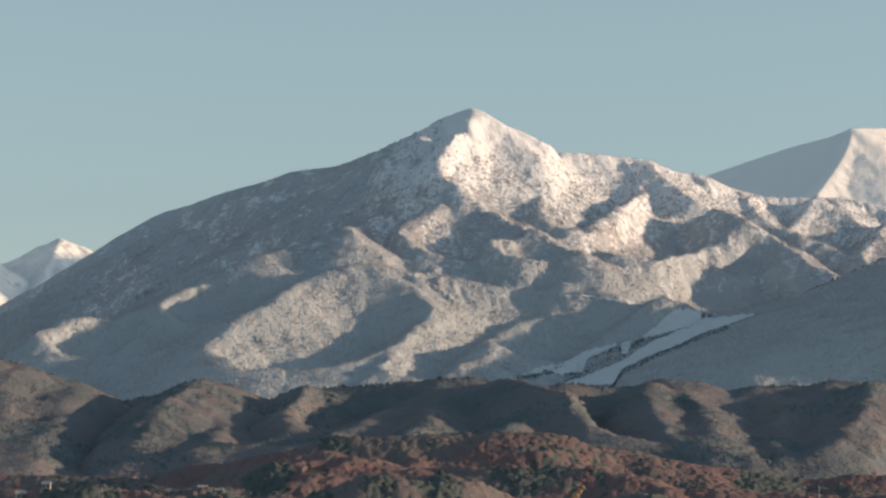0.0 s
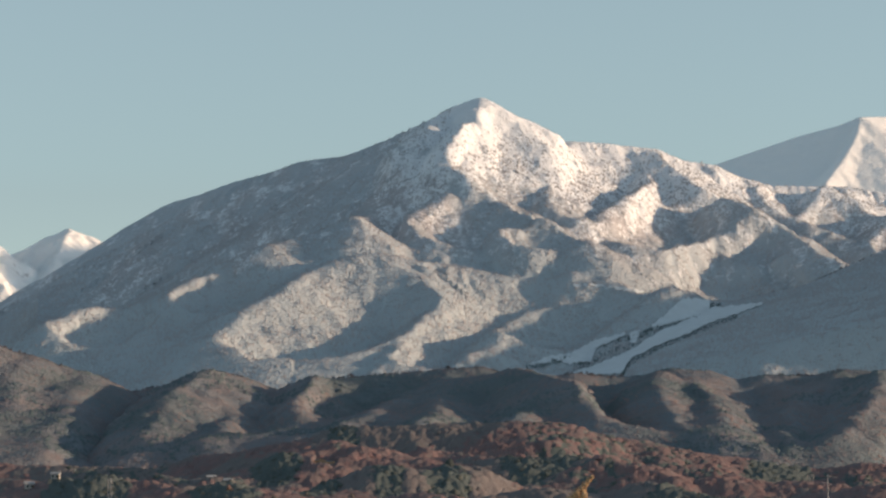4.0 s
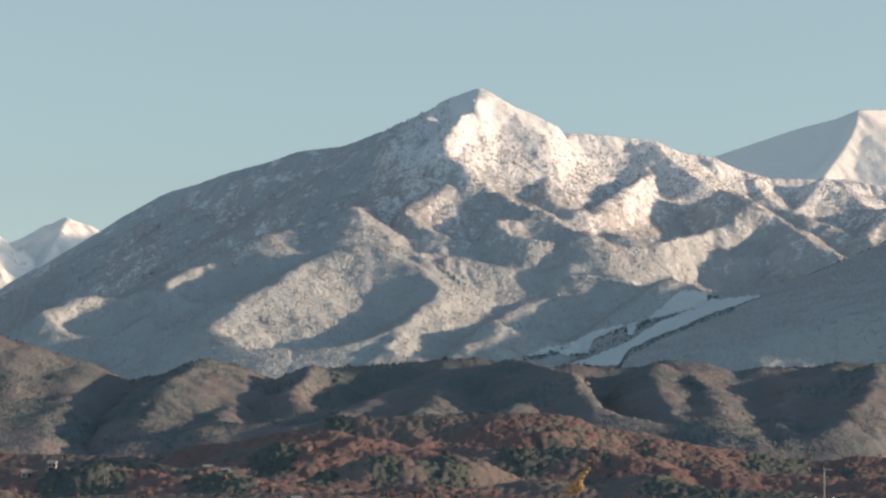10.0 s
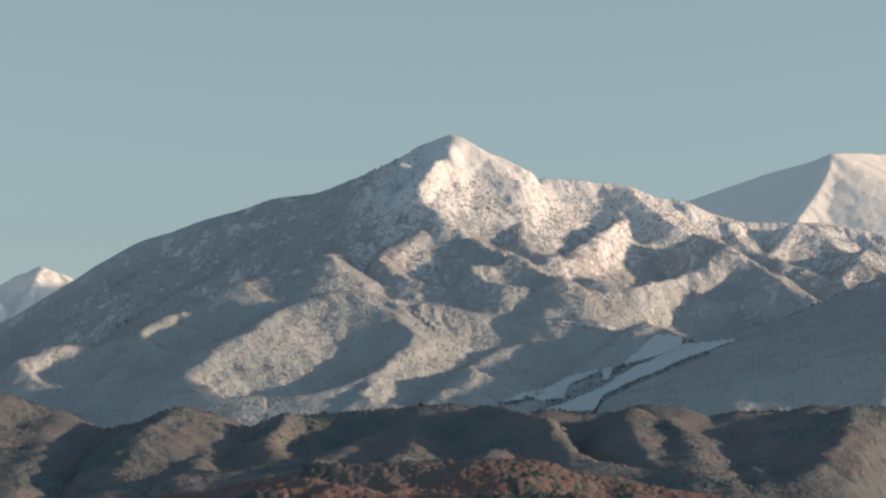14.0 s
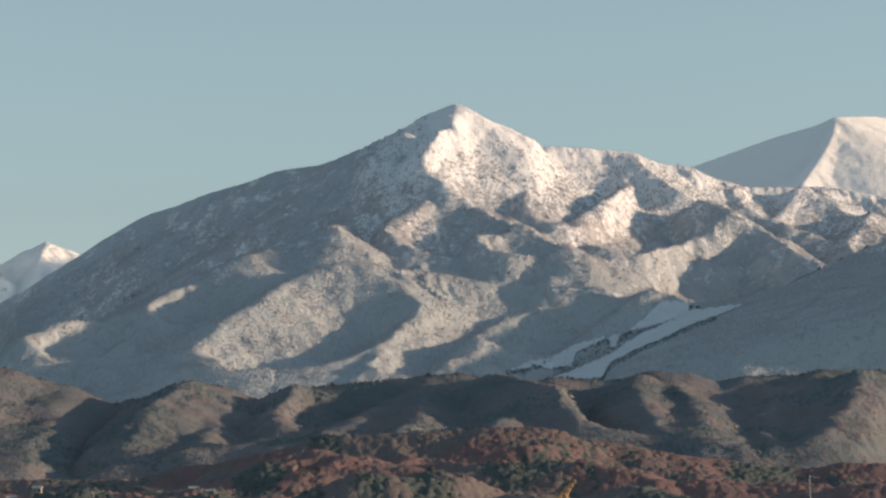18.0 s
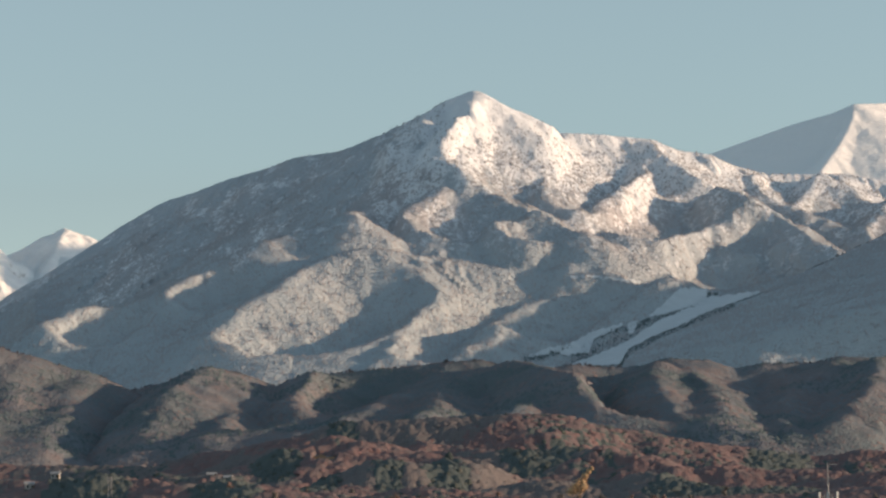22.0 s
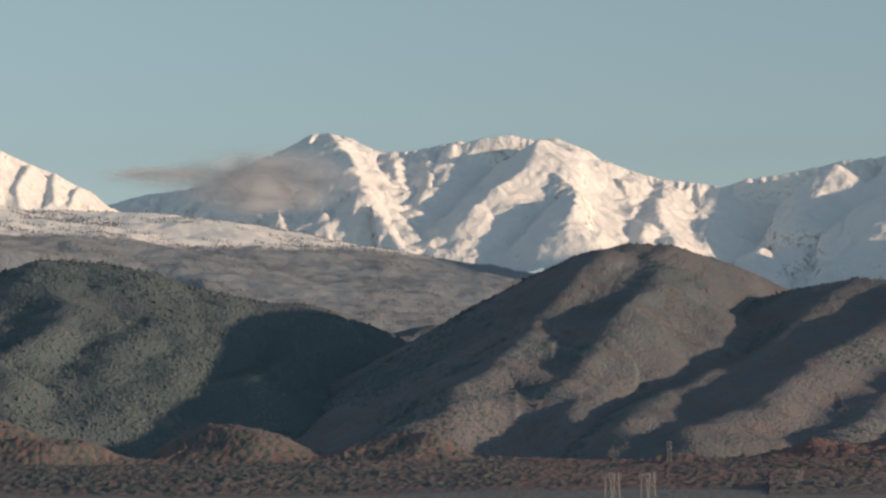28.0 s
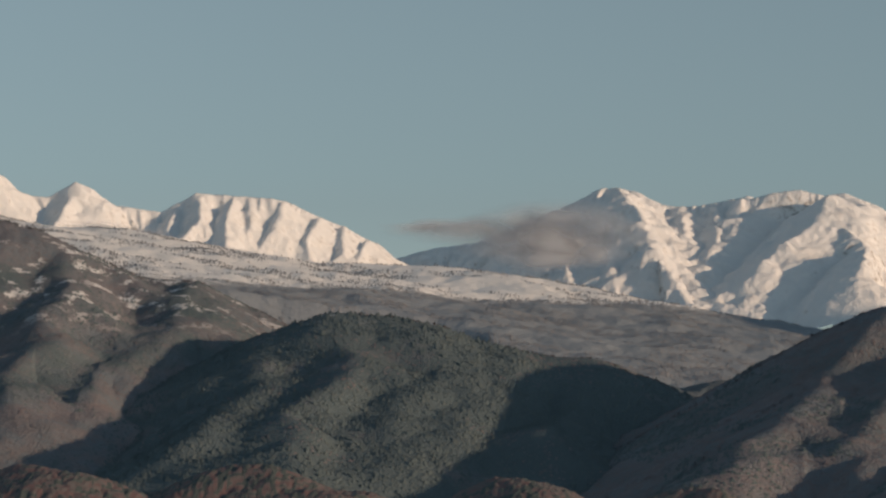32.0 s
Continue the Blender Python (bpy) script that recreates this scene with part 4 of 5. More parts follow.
def wood_sheet(name, b0, b1, d0, d1, nb, nd, cell, stand_of, keep, label):
    b, d = np.meshgrid(np.radians(np.linspace(b0, b1, nb)), np.linspace(d0, d1, nd), indexing="ij")
    x, y = d * np.sin(b), d * np.cos(b)
    h, tint, stand = canopy(x, y, cell, stand_of)
    h = h + 0.5 * fbm(x, y, 1.9, 2)
    v = np.stack([x, y, red_height(x, y) + np.where(keep(x, y) > 0.5, h + 0.8, -1.5) * np.clip((d - d0) / 30 - 0.02, -0.02, 1)], -1).reshape(-1, 3)
    i = (np.arange(nb - 1)[:, None] * nd + np.arange(nd - 1)[None, :]).ravel()
    ob = mesh_from(name, v, np.stack([i, i + nd, i + nd + 1, i + 1], 1), CANOPY)
    g = v.reshape(nb, nd, 3)
    own = np.cross(np.gradient(g, axis=0), np.gradient(g, axis=1))
    own = own / np.linalg.norm(own, axis=-1, keepdims=True)
    own = 0.4 * lie(red_height, x, y, 9.0) + 0.6 * own * np.sign(own[..., 2:])
    own = own / np.linalg.norm(own, axis=-1, keepdims=True)
    ob.data.attributes.new("canopy", "FLOAT_VECTOR", "POINT").data.foreach_set("vector", own.astype(np.float32).ravel())
    for key, val in (("tint", tint), ("stand", stand)):
        ob.data.attributes.new(key, "FLOAT", "POINT").data.foreach_set("value", val.astype(np.float32).ravel())
    return tagged(ob, label, "trees", kind="stuff")


# conifer stands, whose dark colour also paints the hollows' shade: bearing, rise and half width in degrees
SHADE_STANDS = [(1.58, 1.04, 0.80), (-3.19, 0.98, 0.46), (-2.42, 0.52, 0.51), (4.89, 0.30, 1.44), (-0.63, 1.69, 0.18), (-0.12, 0.72, 0.41), (-1.14, 0.72, 0.31), (5.91, 0.63, 0.72), (-4.15, 0.50, 0.62), (-6.64, 0.32, 0.82), (-1.96, 1.44, 0.31)]
SHADE_STANDS = [(b, float(meet(red_height, np.array([b]), np.array([e]), 1000, 2080)[0]), w) for b, e, w in SHADE_STANDS]


def hollow(x, y):
    """1 inside the conifer stands, 0 outside, with ragged edges."""
    b, d = np.degrees(np.arctan2(x, y)) + 0.12 * fbm(x, y, 40, 2), np.hypot(x, y) + 25 * fbm(x + 70, y, 40, 2)
    m = np.zeros(x.shape)
    for sb, sd, w in SHADE_STANDS:
        m = np.maximum(m, ((b - sb) / w) ** 2 + ((d - sd) / (40 + 30 * w)) ** 2 < 1)
    return m


def east_stand(x, y, r):
    far_west = np.clip((-60 - x) / 120, 0, 1) * np.clip((1620 - np.hypot(x, y)) / 200, 0, 1)
    return np.where((r < 0.5 * green(x, y)) | (hollow(x, y) > 0.5), 2.0, np.where(above(160, -0.1, 0.3, 400)(x, y) + 0.5 * far_west + 0.3 * np.modf(r * 7.3)[0] > 0.72, 1.0, 0.0))


def west_stand(x, y, r):
    warm = np.clip(2 - np.abs(np.degrees(np.arctan2(x, y)) + 15.5) / 2, 0.4, 0.8)
    return np.where(r < warm, 0.0, np.where(np.modf(r * 7.3)[0] < 0.5 + 0.5 * above(200, 0.0, 0.2)(x, y), 2.0, 1.0))


def by_fields(x, y):
    return off_fields(x, y) * np.where((np.hypot(x, y) < 1140) & (np.abs(np.degrees(np.arctan2(x, y)) + 4.6) < 3.4) & (fbm(x, y, 60, 2) > -0.12), 0, 1)


wood_sheet("autumn_woods", -13.8, 9.4, 960, 2080, 800, 360, 4.2, east_stand, by_fields, "closed rust-red autumn woods with dark conifer stands")
wood_sheet("valley_woods", -34, -13.8, 1000, 2250, 600, 260, 3.4, west_stand, lambda x, y: np.ones(x.shape), "dark grey-green woods at the foot of the hills")

for k, (height, b0, b1, d0, d1, n, label) in enumerate((
        (foot_height, -8.6, 9.3, 1940, 2460, 15000, "leafless brown woods on the low foothills"),
        (fore_height, -18.0, -3.8, 1940, 2510, 14000, "leafless grey-brown woods on a steep hill"),
        (round_height, -23.2, -12.1, 2000, 2650, 12000, "leafless woods on a round hill"),
        (hill_height, -32.3, -17.7, 2080, 2830, 12000, "dark woods on a broad hill"),
        (rock_height, -35.8, -25.9, 2250, 3150, 10000, "thin woods on a snow-dusted hill"))):
    spots = strew(height, b0, b1, d0, d1, 2 * n, 60 + k, None, 0.6)
    # the broad hill gets most conifers, to darken it in place of shade
    pine = np.random.RandomState(70 + k).rand(len(spots)) < 3 * above(120, (0.16, 0.16, 0.16, -0.35, -0.1)[k], 0.3, 90 * k)(spots[:, 0], spots[:, 1])
    woods("leafless_woods", spots[~pine], [spire(4)], 3.0, 1.1, HAZY_FOOT_TREE if k == 0 else HAZY_HILL_TREE, label, 80 + k, height, even=0.78)
    woods("conifer_woods", spots[pine], SPIRES, 3.0, 2.6 if k == 3 else 1.5, HAZY_GREEN_TREE, "dark conifer stands among the leafless woods", 90 + k, height, even=0.7)

crowns = strew(red_height, -13.6, 9.2, 1040, 2060, 17000, 33, by_fields, 0.2)
kinds = east_stand(crowns[:, 0], crowns[:, 1], np.random.RandomState(34).rand(len(crowns)))
for stand, mat, wide, high, label in ((0, RED_TREE, 5.4, 2.0, "rust-red autumn crowns over the rolling woods"), (1, GREY_TREE, 5.2, 1.9, "faded brown crowns over the rolling woods"), (2, PINE_TREE, 3.4, 2.4, "dark conifers standing among the autumn woods")):
    woods("autumn_crowns" if stand < 2 else "conifer_crowns", crowns[kinds == stand], [bush()], wide, high, mat, label, 35 + stand, red_height, 0.17, 0.66)

crest_rng = np.random.RandomState(91)
for top, height, label in ((foot_top, foot_height, "foothills"), (fore_top, fore_height, "steep hill"), (round_top, round_height, "round hill"), (hill_top, hill_height, "broad hill"), (rock_top, rock_height, "snow-dusted hill")):
    t = crest_rng.rand(int(np.hypot(*np.diff(top[:, :2], axis=0).T).sum() * 1.1)) * (len(top) - 1)
    q = np.stack([np.interp(t, range(len(top)), top[:, k]) for k in (0, 1)], -1) + crest_rng.randn(len(t), 2) * 3
    q = q[fbm(q[:, 0], q[:, 1], 60, 2) > -0.12]
    woods("crest_trees", np.column_stack([q, height(q[:, 0], q[:, 1]) - 0.4]), CROWNS + SPIRES, 1.4, 1.5, HAZY_HILL_TREE, "uneven dark trees along the crest of the " + label, 95, height, 0.22, 0.6)

# open ski runs: bearing, upper and lower rise
RUNS = [
    [(5.65, 3.88, 3.86), (5.4, 3.87, 3.77), (5.19, 3.84, 3.69), (4.78, 3.81, 3.56), (4.53, 3.74, 3.46), (4.27, 3.58, 3.32), (3.76, 3.37, 3.14), (3.24, 3.04, 2.88), (3.09, 2.97, 2.62), (2.83, 2.87, 2.6), (2.63, 2.78, 2.6), (2.2, 2.64, 2.61)],
    [(4.69, 3.94, 3.78), (4.43, 3.96, 3.65), (4.22, 3.97, 3.58), (4.1, 3.87, 3.56), (3.86, 3.65, 3.49), (3.64, 3.49, 3.46)],
    [(3.16, 3.35, 3.31), (2.94, 3.3, 3.21), (2.63, 3.23, 3.08), (2.53, 3.18, 2.84), (2.32, 3.07, 2.83), (2.12, 2.97, 2.78), (1.91, 2.95, 2.86), (1.71, 2.89, 2.8), (1.4, 2.79, 2.76)],
    [(3.43, 3.4, 3.36), (3.33, 3.38, 3.15), (3.24, 3.34, 3.18)]]


def off_runs(x, y, z):
    """1 on wooded ground, 0 on the ski runs."""
    b, e, m = np.degrees(np.arctan2(x, y)), np.degrees(np.arctan2(z - EYE, np.hypot(x, y))), np.ones(x.shape)
    for columns in RUNS:
        q = np.array(sorted(columns))
        hi, lo = np.interp(b, q[:, 0], q[:, 1]), np.interp(b, q[:, 0], q[:, 2])
        m = np.where((b > q[0, 0]) & (b < q[-1, 0]) & (e > lo - 0.04) & (e < hi + 0.02), 0, m)
    return m


plateau_trees = strew(plateau_height, -34, -17.5, 3050, 4130, 48000, 48, lambda x, y: np.clip((fbm(x * 0.3, y * 1.2, 50, 3) - 0.02) / 0.2 + np.clip((3750 - np.hypot(x, y)) / 400, 0, 0.6), 0, 1), 0.3)
woods("plateau_woods", plateau_trees, [spire(3)], 2.0, 2.2, HAZY_PLATEAU_TREE, "dark bands of low woods across the snowy plateau", 56, plateau_height, even=0.8)
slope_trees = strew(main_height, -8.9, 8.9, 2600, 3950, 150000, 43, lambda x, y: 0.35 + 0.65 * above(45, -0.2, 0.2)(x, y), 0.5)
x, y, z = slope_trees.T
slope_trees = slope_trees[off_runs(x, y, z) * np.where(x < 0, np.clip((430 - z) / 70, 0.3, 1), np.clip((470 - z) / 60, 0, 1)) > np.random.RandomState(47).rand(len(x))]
woods("mountain_woods", slope_trees, [spire(4)], 2.0, 1.9, HAZY_BARE_TREE, "thin bare woods over snow on the mountain", 55, main_height, even=0.58)
rng = np.random.RandomState(44)
rows = []
for item in main_lines[2:]:
    pts = item[0] if isinstance(item, tuple) else item
    t = rng.rand(int(26 * len(pts))) * (len(pts) - 1)
    q = np.stack([np.interp(t, range(len(pts)), pts[:, k]) for k in (0, 1)], -1) + rng.randn(len(t), 2) * 6
    rows.append(q)
rows = np.vstack(rows)
rows = rows[np.hypot(rows[:, 0], rows[:, 1]) < 3600]
woods("ridge_trees", np.column_stack([rows, main_height(rows[:, 0], rows[:, 1]) - 0.3]), [spire(4), tuft()], 1.3, 1.3, HAZY_BARE_TREE, "tree lines along the mountain's ridges, tinted pale for haze", 59, main_height, even=0.8)

# ---- small materials ----
def plain_material(name, colour, rough=0.7, metal=0.0, size=2.0, spread=0.25):
    m = Nodes(name, rough)
    m.bsdf.inputs["Metallic"].default_value = metal
    dark = tuple(k * (1 - spread) for k in colour)
    return m.done(m.mix(m.step(m.noise(size, 5, 0.65), 0.35, 0.65), dark, colour))


STEEL = plain_material("galvanised_steel", (0.36, 0.36, 0.37), 0.5, 0.3, 3.0, 0.2)
WHITE_WALL = plain_material("white_plaster", (0.42, 0.40, 0.38), 0.8, 0, 1.5, 0.12)
ROOF = plain_material("grey_roof_tiles", (0.20, 0.20, 0.22), 0.6, 0, 1.0, 0.3)
TIN = plain_material("pale_tin_roof", (0.42, 0.42, 0.43), 0.5, 0.1, 2.0, 0.15)
PANE = plain_material("dark_window_glass", (0.05, 0.06, 0.07), 0.15, 0, 1.0, 0.1)
WOOD = plain_material("brown_timber", (0.16, 0.11, 0.08), 0.8, 0, 0.6, 0.3)
BARK = plain_material("grey_brown_bark", (0.14, 0.11, 0.09), 0.9, 0, 0.4, 0.4)
PLASTIC = plain_material("white_antenna_shell", (0.50, 0.50, 0.50), 0.5, 0, 1.0, 0.05)
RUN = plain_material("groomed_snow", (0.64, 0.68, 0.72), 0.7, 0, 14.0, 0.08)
STUBBLE = plain_material("dry_stubble", (0.42, 0.26, 0.15), 0.9, 0, 7.0, 0.35)
GOLD = foliage_material("golden_leaves", [(0.0, (0.56, 0.37, 0.20)), (0.5, (0.66, 0.47, 0.27)), (1.0, (0.42, 0.29, 0.18))], 0.8, False)
RUST = foliage_material("rusty_leaves", [(0.0, (0.20, 0.14, 0.125)), (0.5, (0.23, 0.148, 0.13)), (1.0, (0.19, 0.14, 0.125))], 0.9, False)
OLIVE = foliage_material("olive_leaves", [(0.0, (0.15, 0.14, 0.13)), (0.5, (0.17, 0.148, 0.135)), (1.0, (0.155, 0.148, 0.135))], 0.9, False)
CEDAR = foliage_material("cedar_needles", [(0.0, (0.10, 0.12, 0.07)), (0.5, (0.14, 0.15, 0.085)), (1.0, (0.19, 0.18, 0.10))], 0.6, False)


def spot(b, d, height=red_height):
    """A place on the land: bearing and distance from the lookout."""
    x, y = d * math.sin(radians(b)), d * math.cos(radians(b))
    return x, y, float(height(np.array([x]), np.array([y]))[0])


def empty(name, m, label, category, group=""):
    ob = new(name)
    ob.matrix_world = m
    return tagged(ob, label, category, group)


def part(name, bm, mat, parent, label=""):
    me = bpy.data.meshes.new(name)
    bm.to_mesh(me)
    bm.free()
    me.materials.append(mat)
    ob = new(name, me)
    ob.parent = parent
    return tagged(ob, label)


def box(bm, x, y, z, sx, sy, sz, turn=0.0):
    """A box by its centre and full sizes, its edges slightly broken."""
    m = Matrix.Translation((x, y, z)) @ Matrix.Rotation(turn, 4, "Z") @ Matrix.Diagonal((sx, sy, sz, 1))
    bmesh.ops.create_cube(bm, size=1.0, matrix=m)
    return bm


def rod(bm, a, b, r, r2=None, sides=6):
    """A tapering bar from a to b."""
    a, b = Vector(a), Vector(b)
    d = b - a
    m = Matrix.Translation((a + b) / 2) @ d.to_track_quat("Z", "Y").to_matrix().to_4x4()
    bmesh.ops.create_cone(bm, cap_ends=True, segments=sides, radius1=r, radius2=r if r2 is None else r2, depth=d.length, matrix=m)
    return bm


def lattice(parent, high, base, top, bar, panels):
    """Four legs and their cross bracing."""
    def corner(k, z):
        w = (base + (top - base) * z / high) / 2
        return (w * (1, 1, -1, -1)[k % 4], w * (1, -1, -1, 1)[k % 4], z)
    for k in range(4):
        part("leg", rod(bmesh.new(), corner(k, 0), corner(k, high), bar), STEEL, parent)
    for p in range(panels):
        z0, z1 = high * p / panels, high * (p + 1) / panels
        bm = bmesh.new()
        for k in range(4):
            rod(bm, corner(k, z0), corner(k + 1, z1), bar * 0.6, sides=4), rod(bm, corner(k + 1, z0), corner(k, z1), bar * 0.6, sides=4)
            rod(bm, corner(k, z1), corner(k + 1, z1), bar * 0.7, sides=4)
        part("bracing", bm, STEEL, parent)


def pylon(b, d, rise_deg, label, turn=25.0):
    """A slender lattice pylon whose tip stands at a rise seen from the lookout."""
    x, y, z = spot(b, d)
    high = EYE + d * math.tan(radians(rise_deg)) - z + 0.5
    ob = empty("power_pylon", pose(x, y, z - 0.5, 0, 0, turn), label, "pylon", "pylons of the power line")
    wide = max(1.6, high * 0.13)
    lattice(ob, high, wide * 1.35, wide * 0.72, 0.03 + high * 0.0012, max(4, round(high / 2.4)))
    for k, f in enumerate((0.985, 0.90, 0.82)):
        w = wide * (0.75, 0.95, 0.85)[k]
        for s in (-1, 1):
            part("cross_arm", rod(bmesh.new(), (s * wide * 0.3, 0, high * f), (s * w, 0, high * f + 0.2), 0.10, 0.05), STEEL, ob)
        for s in (-1, 1):
            part("insulator", rod(bmesh.new(), (s * w * 0.95, 0, high * f + 0.1), (s * w * 0.95, 0, high * f - 0.6), 0.07, 0.05), WHITE_WALL, ob, "pale string of insulator discs")
    return ob


pylon(-9.42, 2000, 1.46, "tall slender grey steel pylon on the wooded rise")
for b, d, e in ((-8.31, 1500, 0.70), (-15.59, 1450, 0.58), (-13.26, 1000, 0.06), (6.47, 1700, 0.80), (3.50, 1000, 0.17), (-6.18, 1600, 0.76)):
    pylon(b, d, e, "small grey steel pylon among the red woods")
for b in (-16.70, -16.55, -16.05, -15.91):
    pylon(b, 900, 0.02, "pale steel mast of a paired line support", 10)

# the antenna tower
ax, ay, az = spot(6.78, 800)
tower = empty("antenna_tower", pose(ax, ay, az, 0, 0, 20), "pale steel lattice antenna tower with white panels", "tower")
lattice(tower, 13.6, 2.4, 1.5, 0.07, 7)
bm = bmesh.new()
bmesh.ops.create_cone(bm, cap_ends=True, segments=12, radius1=2.0, radius2=2.0, depth=0.18, matrix=Matrix.Translation((0, 0, 12.2)))
part("platform", bm, STEEL, tower)
for k in range(6):
    a = k * math.pi / 3
    c, s = math.cos(a), math.sin(a)
    part("bracket", rod(bmesh.new(), (1.2 * c, 1.2 * s, 12.9), (2.5 * c, 2.5 * s, 12.9), 0.07), STEEL, tower)
    part("antenna_panel", box(bmesh.new(), 2.6 * c, 2.6 * s, 13.0, 0.24, 0.42, 2.4, a), PLASTIC, tower, "white antenna panel")
part("mast", rod(bmesh.new(), (0, 0, 13.4), (0, 0, 21.8), 0.13, 0.06), STEEL, tower)
part("mast_arm", rod(bmesh.new(), (-0.2, 0, 21.2), (2.6, 0, 21.0), 0.07), STEEL, tower)
for z in (4.5, 8.5):
    part("equipment_box", box(bmesh.new(), 0, -0.6, z, 1.1, 0.7, 1.5), PLASTIC, tower)


# ---- houses ----
def house(b, d, long, deep, high, label, roof=ROOF, turn=0.0, windows=3, height=red_height, lift=0.0):
    x, y, z = spot(b, d, height)
    ob = empty("house", pose(x, y, z - 0.4 + lift, 0, 0, -b + turn), label, "house", "houses below the hills")
    part("wall", box(bmesh.new(), 0, 0, high / 2, long, deep, high), WHITE_WALL, ob)
    bm = bmesh.new()
    w, e, r = long / 2 + 0.5, deep / 2 + 0.5, high + deep * 0.32
    pts = [bm.verts.new(p) for p in ((-w, -e, high - 0.1), (w, -e, high - 0.1), (w, e, high - 0.1), (-w, e, high - 0.1), (-w, 0, r), (w, 0, r))]
    for f in ((0, 1, 5, 4), (2, 3, 4, 5), (1, 2, 5), (3, 0, 4), (3, 2, 1, 0)):
        bm.faces.new([pts[k] for k in f])
    part("roof", bm, roof, ob, "low gabled roof")
    for k in range(windows):
        u = (k + 0.5) / windows * long - long / 2
        win = part("window", box(bmesh.new(), u, -deep / 2 - 0.03, high * 0.55, long / windows * 0.5, 0.08, high * 0.34), PANE, ob, "dark window pane")
        part("window_frame", box(bmesh.new(), u, -deep / 2 - 0.05, high * 0.37, long / windows * 0.56, 0.12, 0.12), WOOD, win)
    part("door", box(bmesh.new(), long * 0.42, -deep / 2 - 0.04, 0.95 + 0.3, 0.9, 0.1, 1.9), WOOD, ob)
    return ob


house(-5.55, 1885, 7.0, 5.5, 4.6, "small white house with a grey roof by the woods", turn=8, lift=1.6)
house(-4.35, 1690, 4.6, 3.4, 1.8, "long low building with a pale tin roof", TIN, 4, 4, lift=0.8)
house(-4.05, 1688, 4.0, 3.4, 1.7, "low shed with a pale tin roof", TIN, -6, 2, lift=0.8)
house(-7.62, 1640, 4.4, 4.0, 3.0, "tiny white house half hidden in the woods", TIN, 10, 2, lift=2.0)
house(-7.15, 1640, 4.0, 3.6, 2.8, "tiny pale house half hidden in the woods", TIN, -12, 2, lift=2.0)
house(-1.52, 1322, 4.5, 3.6, 2.6, "farm shed at the edge of the stubble field", ROOF, 6, 2)
house(-1.20, 1325, 3.0, 3.0, 2.2, "small farm shed beside another", TIN, -10, 1)
house(-2.75, 1342, 4.0, 3.2, 2.2, "low farm building behind the stubble field", TIN, 3, 2)
house(-19.64, 2655, 11.0, 3.0, 1.6, "long white building on the dark saddle", TIN, 4, 5, lambda x, y: np.maximum(hill_height(x, y), red_height(x, y)), 0.6)


# ---- fields and ski runs ----
def patch(name, b, d, wb, wd, height, mat, label, lift=0.25, nu=40, nv=14):
    """A field with an uneven rim, laid on the land."""
    a = np.linspace(0, 2 * math.pi, nu, endpoint=False)
    rim = 1 + 0.16 * np.sin(3 * a + b) + 0.10 * np.sin(7 * a + d)
    r = np.linspace(0.02, 1, nv)
    bb, dd = np.radians(b + wb * np.outer(r, rim * np.cos(a))), d + wd * np.outer(r, rim * np.sin(a))
    x, y = dd * np.sin(bb), dd * np.cos(bb)
    v = np.stack([x, y, height(x, y) + lift], -1).reshape(-1, 3)
    i, j = np.meshgrid(np.arange(nv - 1), np.arange(nu), indexing="ij")
    k = (j + 1) % nu
    f = np.stack([i * nu + j, (i + 1) * nu + j, (i + 1) * nu + k, i * nu + k], -1).reshape(-1, 4)
    return tagged(mesh_from(name, v, f, mat), label, kind="structure")


for k, (fb, fd, wb, wd) in enumerate(FIELDS):
    patch("field", fb, fd, wb * 0.92, wd * 0.92, red_height, STUBBLE, "open tan stubble field between woods")


def strip(name, columns, height, mat, label, lift=1.0):
    """Open snow on a slope: bearing, upper and lower rise at each column, with a ragged edge."""
    t = np.linspace(0, len(columns) - 1, 8 * (len(columns) - 1) + 1)
    b, hi, lo = [np.interp(t, range(len(columns)), k) for k in np.array(columns).T]
    hi, lo = hi + 0.012 * np.sin(t * 9.0) + 0.008 * np.sin(t * 23), lo + 0.012 * np.sin(t * 11.0 + 2) + 0.008 * np.sin(t * 27)
    s = np.linspace(0, 1, 7)
    bb, ee = np.repeat(b, 7), (lo[:, None] + (hi - lo)[:, None] * s).ravel()
    d = meet(height, bb, ee, 2600, 3300)
    x, y = d * np.sin(np.radians(bb)), d * np.cos(np.radians(bb))
    v = np.stack([x, y, height(x, y) + lift], -1)
    i, j = np.meshgrid(np.arange(len(t) - 1), np.arange(6), indexing="ij")
    f = np.stack([i * 7 + j, i * 7 + j + 1, (i + 1) * 7 + j + 1, (i + 1) * 7 + j], -1).reshape(-1, 4)
    if columns[0][0] < columns[-1][0]:
        f = f[:, ::-1]
    return tagged(mesh_from(name, v, f, mat), label, kind="structure")


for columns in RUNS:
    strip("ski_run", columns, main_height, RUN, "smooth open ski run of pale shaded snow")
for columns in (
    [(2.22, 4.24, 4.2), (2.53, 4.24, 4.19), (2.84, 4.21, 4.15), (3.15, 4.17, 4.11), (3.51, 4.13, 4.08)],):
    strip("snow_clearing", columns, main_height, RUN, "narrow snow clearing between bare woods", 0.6)

